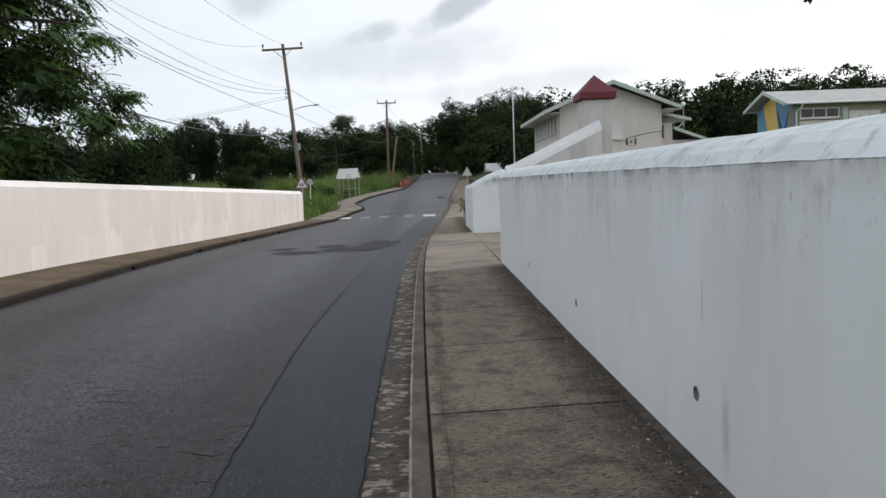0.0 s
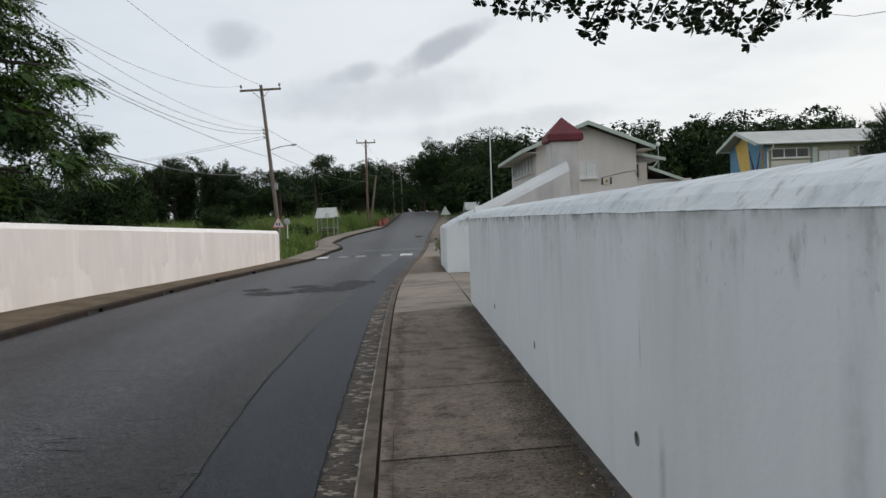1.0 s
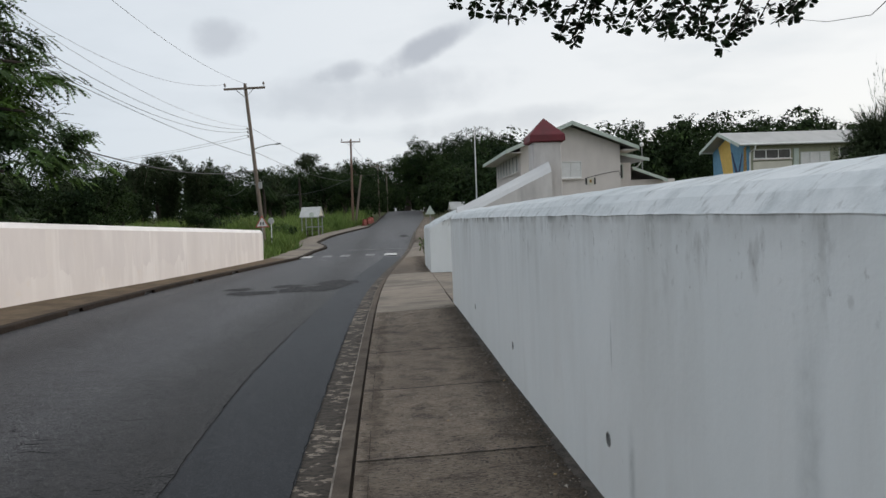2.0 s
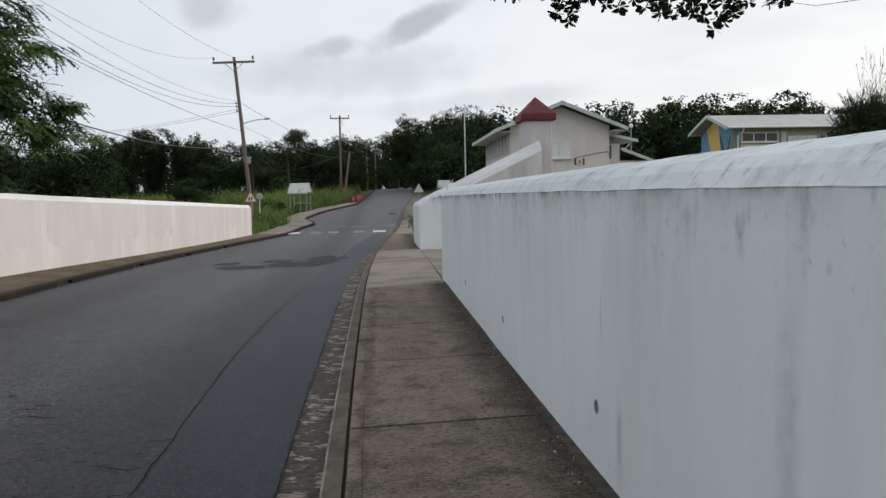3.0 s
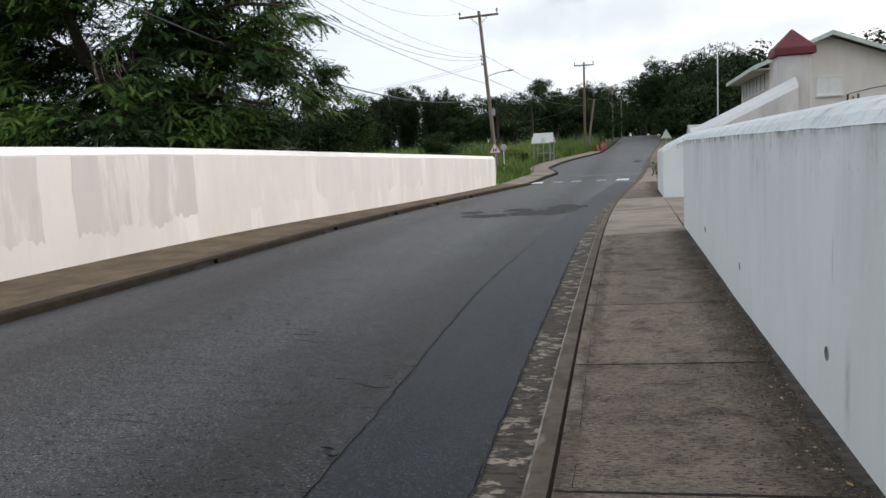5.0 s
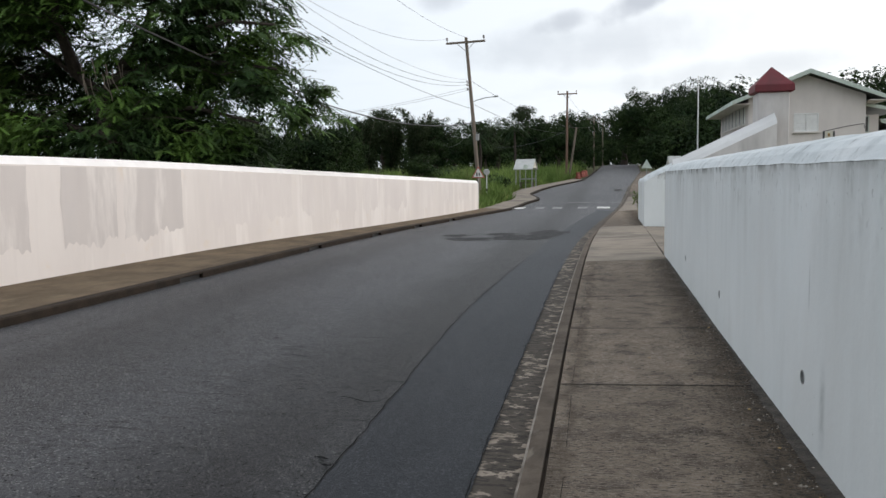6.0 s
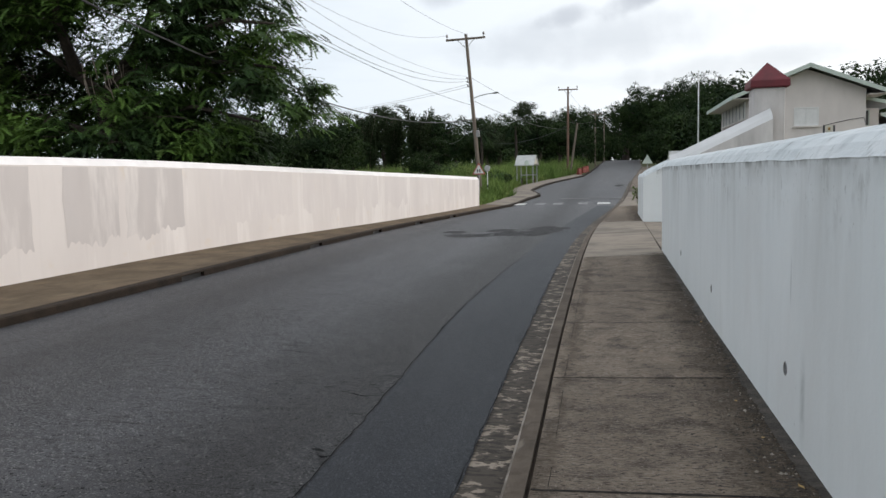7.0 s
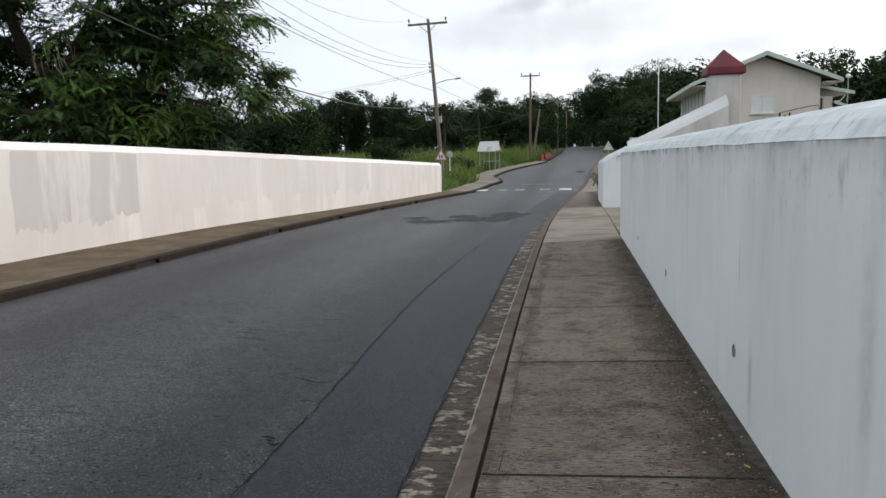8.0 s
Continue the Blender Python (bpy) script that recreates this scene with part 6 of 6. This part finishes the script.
TREES = [(-14.6, 97, 0.70, 2), (-18.6, 95, 0.66, 1), (-6.0, 100, 0.84, 1), (-21.5, 99, 0.6, 0), (-42, 88, 0.95, 1), (-30, 104, 1.05, 2), (-45, 92, 1.05, 0), (-52, 100, 1.1, 1), (-15, 108, 0.95, 0), (-5.6, 118, 0.9, 1), (-12, 120, 1.1, 2), (-60, 90, 1.1, 0),
         (-27, 76, 0.62, 1), (-33, 70, 0.6, 0), (-22, 66, 0.5, 1), (-41, 74, 0.75, 2), (-36, 60, 0.7, 1), (-28, 54, 0.55, 0), (-19.5, 45, 0.55, 1), (-23, 40, 0.7, 0), (-16.5, 34, 0.6, 1),
         (-7.4, 128, 0.85, 0), (-20, 40, 0.65, 2), (-27, 44, 0.8, 0), (-16, 98, 0.7, 1), (-8, 135, 1.0, 0), (-24, 110, 1.1, 1), (-14, 58, 0.35, 0)]
BIG = [(7.5, 164, 16.6, 7.5), (14.5, 165, 17.4, 9), (4.0, 200, 15, 9), (19, 150, 16, 9), (13, 128, 12, 6), (-6, 190, 13, 7), (10, 110, 8, 4)]
woods()


def hillside():
    """The wood on the slope behind the houses, one mass of foliage."""
    rng = np.random.RandomState(9)
    lobes = []
    for i in range(140):
        x = rng.uniform(10, 92)
        y = 82 + rng.uniform(-8, 22) - 0.12 * (x - 10)
        g = float(ground_height(x, y))
        h = rng.uniform(5.9, 9.0) * (1.05 if x < 45 else 0.86)
        rr = rng.uniform(2.2, 4.2)
        lobes.append((x, y, g + h - rr * 0.6, rr, rr, rr * rng.uniform(0.55, 0.85)))
        lobes.append((x + rng.uniform(-2, 2), y - 1, g + h * 0.42, rr * 1.2, rr, h * 0.42))
    ob = crown_leaves("woodland", lobes, 190000, 0.36, LEAF_B, None, 77, gap=-0.3, freq=0.9, aspect=0.6, shell=0.5)
    tagged(ob, "dense dark green wood on the slope behind the houses", "woodland", "", "stuff")
    lobes = []
    for i in range(60):
        x = rng.uniform(-75, -4)
        y = 128 + rng.uniform(-8, 14)
        h, rr = rng.uniform(5, 9), rng.uniform(2.5, 4.5)
        g = float(ground_height(x, y))
        lobes.append((x, y, g + h * 0.45, rr * 1.25, rr, h * 0.5))
    for i in range(46):
        x, y = rng.uniform(-60, -10.5), rng.uniform(20, 52)
        if x > -18 and y > 30:
            x -= 9
        h, rr = rng.uniform(2.4, 3.8), rng.uniform(1.4, 2.6)
        g = float(ground_height(x, y))
        lobes.append((x, y, g + h * 0.45, rr * 1.25, rr, h * 0.5))
    ob = crown_leaves("scrub", lobes, 100000, 0.30, LEAF_B, None, 78, gap=-0.4, freq=0.9, aspect=0.6, shell=0.35)
    tagged(ob, "dark scrub and trees closing the view beyond the field", "woodland", "", "stuff")
    lobes = []
    for i in range(80):
        a = rng.uniform(0, 1)
        side = -1 if rng.uniform() < 0.5 else 1
        y = rng.uniform(95, 235)
        x0 = along(KERB_L, y) - 5 if side < 0 else along(KERB_R, y) + 5.5
        x = x0 + side * rng.uniform(0, 16)
        h, rr = rng.uniform(3, 7), rng.uniform(2, 4)
        lobes.append((x, y, float(ground_height(x, y)) + h * 0.42, rr, rr, h * 0.5))
    for i in range(30):
        x, y = rng.uniform(-40, 60), rng.uniform(236, 258)
        lobes.append((x, y, float(ground_height(x, y)) + 4, 6, 4, 8))
    for i in range(16):
        x, y = rng.uniform(-7, 15), rng.uniform(196, 232)
        lobes.append((x, y, float(rise(y)) + rng.uniform(8.5, 12), 4, 5, 2.4))
    ob = crown_leaves("roadside_wood", lobes, 120000, 0.36, LEAF_B, None, 79, gap=-0.5, freq=0.8, aspect=0.6, shell=0.35)
    tagged(ob, "dark trees crowding the road over the hill", "woodland", "", "stuff")


hillside()


def grass():
    rng = np.random.RandomState(21)
    P, H = [], []

    def field(n, fx, fy, h0, h1, keep):
        x, y = rng.uniform(*fx, n), rng.uniform(*fy, n)
        ok = keep(x, y)
        x, y = x[ok], y[ok]
        clump = 0.65 + 0.35 * ripple(np.stack([x, y, 0 * x], 1), 0.9, 5)
        P.append(np.stack([x, y, ground_height(x, y)], 1))
        H.append((h0 + (h1 - h0) * rng.uniform(0, 1, len(x))) * clump)

    edge = [(40.4, -6.5), (42, -6.5), (46, -6.15), (50, -5.8), (53, -6.6), (57, -7.0), (63, -6.9), (66, -8.2), (69, -8.0), (70, -6.2), (80, -4.7), (86, -3.9), (100, -2.9), (120, -2.6)]
    lim = np.vectorize(lambda y: along(edge, y))
    field(26000, (-15, -3.5), (40.5, 86), 0.7, 1.5, lambda x, y: (x < lim(y)))
    field(16000, (-12, -6), (44, 60), 1.1, 2.1, lambda x, y: (x < lim(y) - 0.5) & (x > lim(y) - 4.0) & (ripple(np.stack([x, y, 0 * x], 1), 0.5, 8) > -0.2))
    field(16000, (-11, -3), (70, 112), 1.1, 2.5, lambda x, y: (x < lim(y) - 0.6) & (x > lim(y) - 5.0))
    field(22000, (-60, -10), (42, 90), 0.9, 1.8, lambda x, y: x < -9)
    field(5000, (-14, -9.4), (39, 44), 0.3, 0.8, lambda x, y: x < -6.5)
    krb = np.vectorize(lambda y: along(KERB_R, y))
    field(9000, (2.5, 14), (30, 110), 0.15, 0.5, lambda x, y: x > krb(y) + 2.0)
    P, H = np.concatenate(P), np.concatenate(H)
    k = 3
    P, H = np.repeat(P, k, 0), np.repeat(H, k)
    P[:, :2] += rng.normal(0, 0.10, (len(P), 2))
    D = unit(np.concatenate([rng.normal(0, 0.34, (len(P), 2)), np.ones((len(P), 1))], 1))
    S = unit(np.cross(D, rng.normal(size=D.shape)))
    H = H * rng.uniform(0.6, 1.2, len(H))
    ob = leaf_mesh("tall_grass", P, D, S, H, 0.035 + 0.02 * rng.uniform(size=len(H)), GRASS, None, 0.5)
    tagged(ob, "tall bright green grass on the bank beside the path", "grass", "", "stuff")


grass()


def small_shrubs():
    for i, (x, y, z, h, n) in enumerate(((1.5, 30.0, -0.05, 0.95, 160), (2.0, 31.2, -0.05, 1.2, 300))):
        t = thing("shrub", pose(x, y, z), "small yellow-green shrub at the end of the wall", "shrub", "shrubs")
        bm = bmesh.new()
        for k in range(5):
            tube(bm, [(0, 0, -0.1), (0.1 * math.cos(k * 1.3), 0.1 * math.sin(k * 1.3), h * 0.5), (0.26 * math.cos(k * 1.3), 0.26 * math.sin(k * 1.3), h * 0.9)], [0.012, 0.01, 0.005], 5)
        part("stems", bm, BARK, t)
        crown_leaves("leaves", [(0, 0, h * 0.65, 0.34, 0.34, h * 0.38)], n, 0.13, SHRUB, t, 90 + i, gap=-1, aspect=0.5)


small_shrubs()


def low_bush(x, y, r, h, seed, label, n=2600, mat=LEAF_A):
    t = thing("bush", pose(x, y, float(ground_height(x, y))), label, "bush", "bushes")
    bm = bmesh.new()
    for k in range(4):
        tube(bm, [(0, 0, -0.1), (0.15 * math.cos(k * 1.7), 0.15 * math.sin(k * 1.7), h * 0.4), (r * 0.5 * math.cos(k * 1.7), r * 0.5 * math.sin(k * 1.7), h * 0.7)], [0.04, 0.03, 0.01], 5)
    part("stems", bm, BARK, t)
    q = random.Random(seed)
    lobes = [(q.uniform(-r, r) * 0.6, q.uniform(-r, r) * 0.6, h * q.uniform(0.35, 0.7), r * 0.5, r * 0.5, h * 0.32) for k in range(7)]
    crown_leaves("leaves", lobes, n, 0.16, mat, t, seed, gap=-0.8)


low_bush(-11.5, 60, 1.9, 2.1, 201, "rounded dark green bush in the tall grass")
low_bush(-14.5, 63, 1.6, 1.8, 202, "rounded dark green bush in the tall grass")
low_bush(28.4, 75, 3.6, 6.6, 205, "broad rounded bush in front of the wooded slope", 16000, LEAF_B)
low_bush(-16.2, 44, 2.0, 5.2, 206, "tall dark bush filling the field edge behind the parapet", 9000, LEAF_B)
low_bush(-19.4, 46, 1.9, 4.6, 207, "tall dark bush filling the field edge behind the parapet", 8000, LEAF_B)
low_bush(-4.6, 103, 1.8, 2.6, 203, "rounded dark green bush beside the uphill road")
low_bush(-8.3, 58, 1.1, 1.5, 204, "rounded dark green bush in the tall grass")


def crest_hedge():
    rng = np.random.RandomState(33)
    lobes = [(rng.uniform(-14, 26), rng.uniform(234, 242), 4.5 + rng.uniform(0, 8), 3.2, 2.0, 2.6) for i in range(60)]
    ob = crown_leaves("thicket", lobes, 45000, 0.5, LEAF_B, None, 91, gap=-1.2, aspect=0.6)
    tagged(ob, "dark thicket where the road disappears over the crest", "thicket", "", "stuff")


crest_hedge()


# ---- driveway and footway slabs ----
def driveway():
    bm = bmesh.new()
    secs = []
    for i in range(10):
        x = WX + 0.02 + i * 1.6
        secs.append([(x, 15.4, -0.2), (x, 15.4, 0.045 - 0.01 * i), (x, 24.58, 0.045 - 0.01 * i), (x, 24.58, -0.2)])
    setting("driveway", sweep(bm, secs), SLAB_L, "pale dusty concrete driveway through the gate", "driveway")
    setting("drive_seam", boxed(WX - 0.02, WX + 0.012, 15.5, 24.55, -0.05, 0.053), KERB_D, "dark dirty seam between footway and driveway", "joint")


driveway()
JOINTS = [-10.0, -7.7, -5.45, -3.2, -0.95, 1.27, 3.49, 5.70, 7.95, 10.16, 12.38, 14.62, 24.9, 28.9, 33.0, 37.0, 44.0, 51.0, 58, 66, 74, 82, 92, 102, 115]


def footway():
    bed = []
    for y in ys_of(-10, 115, 1.0):
        a, b, h = along(KERB_R, y) + 0.122, max(WX + 0.02, along(KERB_R, y) + 1.6), float(rise(y))
        if y < 29.4:
            b = WX + (0.065 if y < 14.6 else 0.02)
        bed.append([(a, y, h - 0.3), (a, y, h - 0.03), (b, y, h - 0.015), (b, y, h - 0.3)])
    pav = setting("pavement_near", sweep(bmesh.new(), bed), KERB_D, "brown concrete footway of cast slabs", "pavement")
    rng = random.Random(6)
    for a, b in zip(JOINTS, JOINTS[1:]):
        light = 14.5 < a < 24.5 or 36.9 < a < 50
        secs = []
        g = 0.007
        tilt = rng.uniform(-0.002, 0.002)
        for i, y in enumerate(ys_of(a + g, b - g, 1.1)):
            x0 = along(KERB_R, y) + 0.122 + (0.024 if y < 22 else 0.012)
            x1 = WX + 0.06 if y < 14.7 else WX - 0.003 if y < 29.3 else along(KERB_R, y) + 1.55
            h = float(rise(y)) + tilt * i
            c = 0.006
            z0, z1 = h + 0.004, h + 0.05
            secs.append([(x0, y, h - 0.02), (x0, y, z0 - c), (x0 + c, y, z0), (x1, y, z1), (x1, y, h - 0.01)])
        lo, hi = [list(p) for p in secs[0]], [list(p) for p in secs[-1]]
        for e in (lo, hi):
            for p in e[1:4]:
                p[2] -= 0.005
        first, last = [tuple(p) for p in lo], [tuple(p) for p in hi]
        secs = [first] + [[(p[0], p[1] + 0.008, p[2]) for p in secs[0]]] + secs[1:-1] + [[(p[0], p[1] - 0.008, p[2]) for p in secs[-1]]] + [last]
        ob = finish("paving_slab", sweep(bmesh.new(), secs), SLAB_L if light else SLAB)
        ob.parent = pav
        if a < 15:
            bm, rows = bmesh.new(), []
            for k in range(60):
                x = along(KERB_R, a) + 0.152 + (WX + bend(a) - 0.005 - along(KERB_R, a) - 0.152) * k / 59
                w = 0.010 + 0.005 * noise.noise(Vector((x * 9, a, 0.3))) + 0.004 * noise.noise(Vector((x * 31, a, 1.3)))
                z = 0.0055 + 0.046 * (x - along(KERB_R, a) - 0.146) / (WX - along(KERB_R, a) - 0.146)
                rows.append([(x, a - w, z), (x, a + w, z)])
            setting("slab_joint", sweep(bm, rows, closed=False), JOINT, "dirt-filled joint between footway slabs", "joint")


footway()


def edge_groove():
    """The tooled line along the kerb side of the slabs, broken here and there."""
    for a, b in zip(JOINTS, JOINTS[1:]):
        if not 1 < b < 15:
            continue
        bm, last = bmesh.new(), None
        for y in ys_of(a + 0.03, b - 0.03, 0.04):
            if noise.noise(Vector((y * 1.1, 7.0, a))) > 0.22:
                last = None
                continue
            x = along(KERB_R, y) + 0.24 + 0.004 * noise.noise(Vector((y * 6, 1, 2)))
            w = 0.0017 + 0.0015 * noise.noise(Vector((y * 15, 4, 2)))
            row = [bm.verts.new((x - w, y, 0.0105)), bm.verts.new((x + w, y, 0.0105))]
            if last:
                bm.faces.new((last[0], last[1], row[1], row[0]))
            last = row
        setting("tooled_line", bm, JOINT, "fine dirt-filled tooled line along the slab edge", "joint")


edge_groove()


def debris(rng, n):
    bm = bmesh.new()
    for i in range(n):
        a, y, s = WX - 0.004 - rng.exponential(0.15), rng.uniform(1.2, 15), rng.uniform(0.003, 0.012)
        a += bend(y)
        if a < 0.35:
            continue
        z = 0.005 + 0.046 * (a / WX)
        k = rng.uniform(0.5, 1.5)
        vs = [bm.verts.new((a + s * u, y + s * v * k, z + s * w)) for u, v, w in ((1, 0, 0), (0, 1.2, 0), (-1.1, 0, 0), (0, -1, 0), (0, 0, 0.3))]
        for j in range(4):
            bm.faces.new((vs[j], vs[(j + 1) % 4], vs[4]))
    return bm


def fallen_leaves():
    rng = random.Random(12)
    for x, y in ((1.22, 4.35), (1.27, 3.6), (1.18, 5.1), (0.62, 6.6), (1.25, 7.9), (0.95, 3.2), (1.24, 2.9)):
        t = thing("fallen_leaf", pose(x, y, 0.008 + 0.046 * x / WX, rng.uniform(-8, 8), rng.uniform(-8, 8), rng.uniform(0, 360)), "small dry yellowish leaf lying on the footway", "leaf", "fallen leaves")
        bm = bmesh.new()
        top = [(0, 0, 0.001), (0.010, 0.008, 0.006), (0.026, 0.009, 0.004), (0.038, 0, 0.009), (0.026, -0.009, 0.004), (0.010, -0.008, 0.006)]
        extrude_poly(bm, top, (0, 0, 0.0012))
        part("blade", bm, DRY, t)


fallen_leaves()


def grit():
    """Pebbles and flecks along the foot of the near wall and on the slabs."""
    rng = np.random.RandomState(5)
    n = 900
    x = WX - np.abs(rng.normal(0, 0.10, n)) - 0.01
    y = rng.uniform(1.5, 14.5, n)
    m = 700
    x = np.concatenate([x, rng.uniform(0.0, 1.3, m)])
    y = np.concatenate([y, rng.uniform(1.5, 14.5, m)])
    bm = bmesh.new()
    for a, b in zip(x, y):
        s = rng.uniform(0.002, 0.007) * (2.2 if rng.uniform() > 0.95 else 1)
        z = 0.004 + 0.046 * (a / WX)
        vs = [bm.verts.new((a + s * u, b + s * v, z + s * w)) for u, v, w in ((1, 0, 0), (0, 1.2, 0), (-1.1, 0, 0), (0, -1, 0), (0, 0, 0.8))]
        for i in range(4):
            bm.faces.new((vs[i], vs[(i + 1) % 4], vs[4]))
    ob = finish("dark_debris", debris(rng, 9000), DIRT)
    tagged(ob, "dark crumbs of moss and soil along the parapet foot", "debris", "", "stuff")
    tagged(finish("grit", bm, GRAVEL), "loose pale grit along the foot of the parapet", "grit", "", "stuff")


grit()


def dirt_line():
    bm = bmesh.new()
    rows = []
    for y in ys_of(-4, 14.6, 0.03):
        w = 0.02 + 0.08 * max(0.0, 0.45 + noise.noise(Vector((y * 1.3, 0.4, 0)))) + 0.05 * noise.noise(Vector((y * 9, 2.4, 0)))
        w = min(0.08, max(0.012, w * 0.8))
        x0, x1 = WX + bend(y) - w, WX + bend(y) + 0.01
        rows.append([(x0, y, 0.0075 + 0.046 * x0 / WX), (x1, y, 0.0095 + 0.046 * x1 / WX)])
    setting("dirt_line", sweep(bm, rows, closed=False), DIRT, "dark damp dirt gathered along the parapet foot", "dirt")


dirt_line()
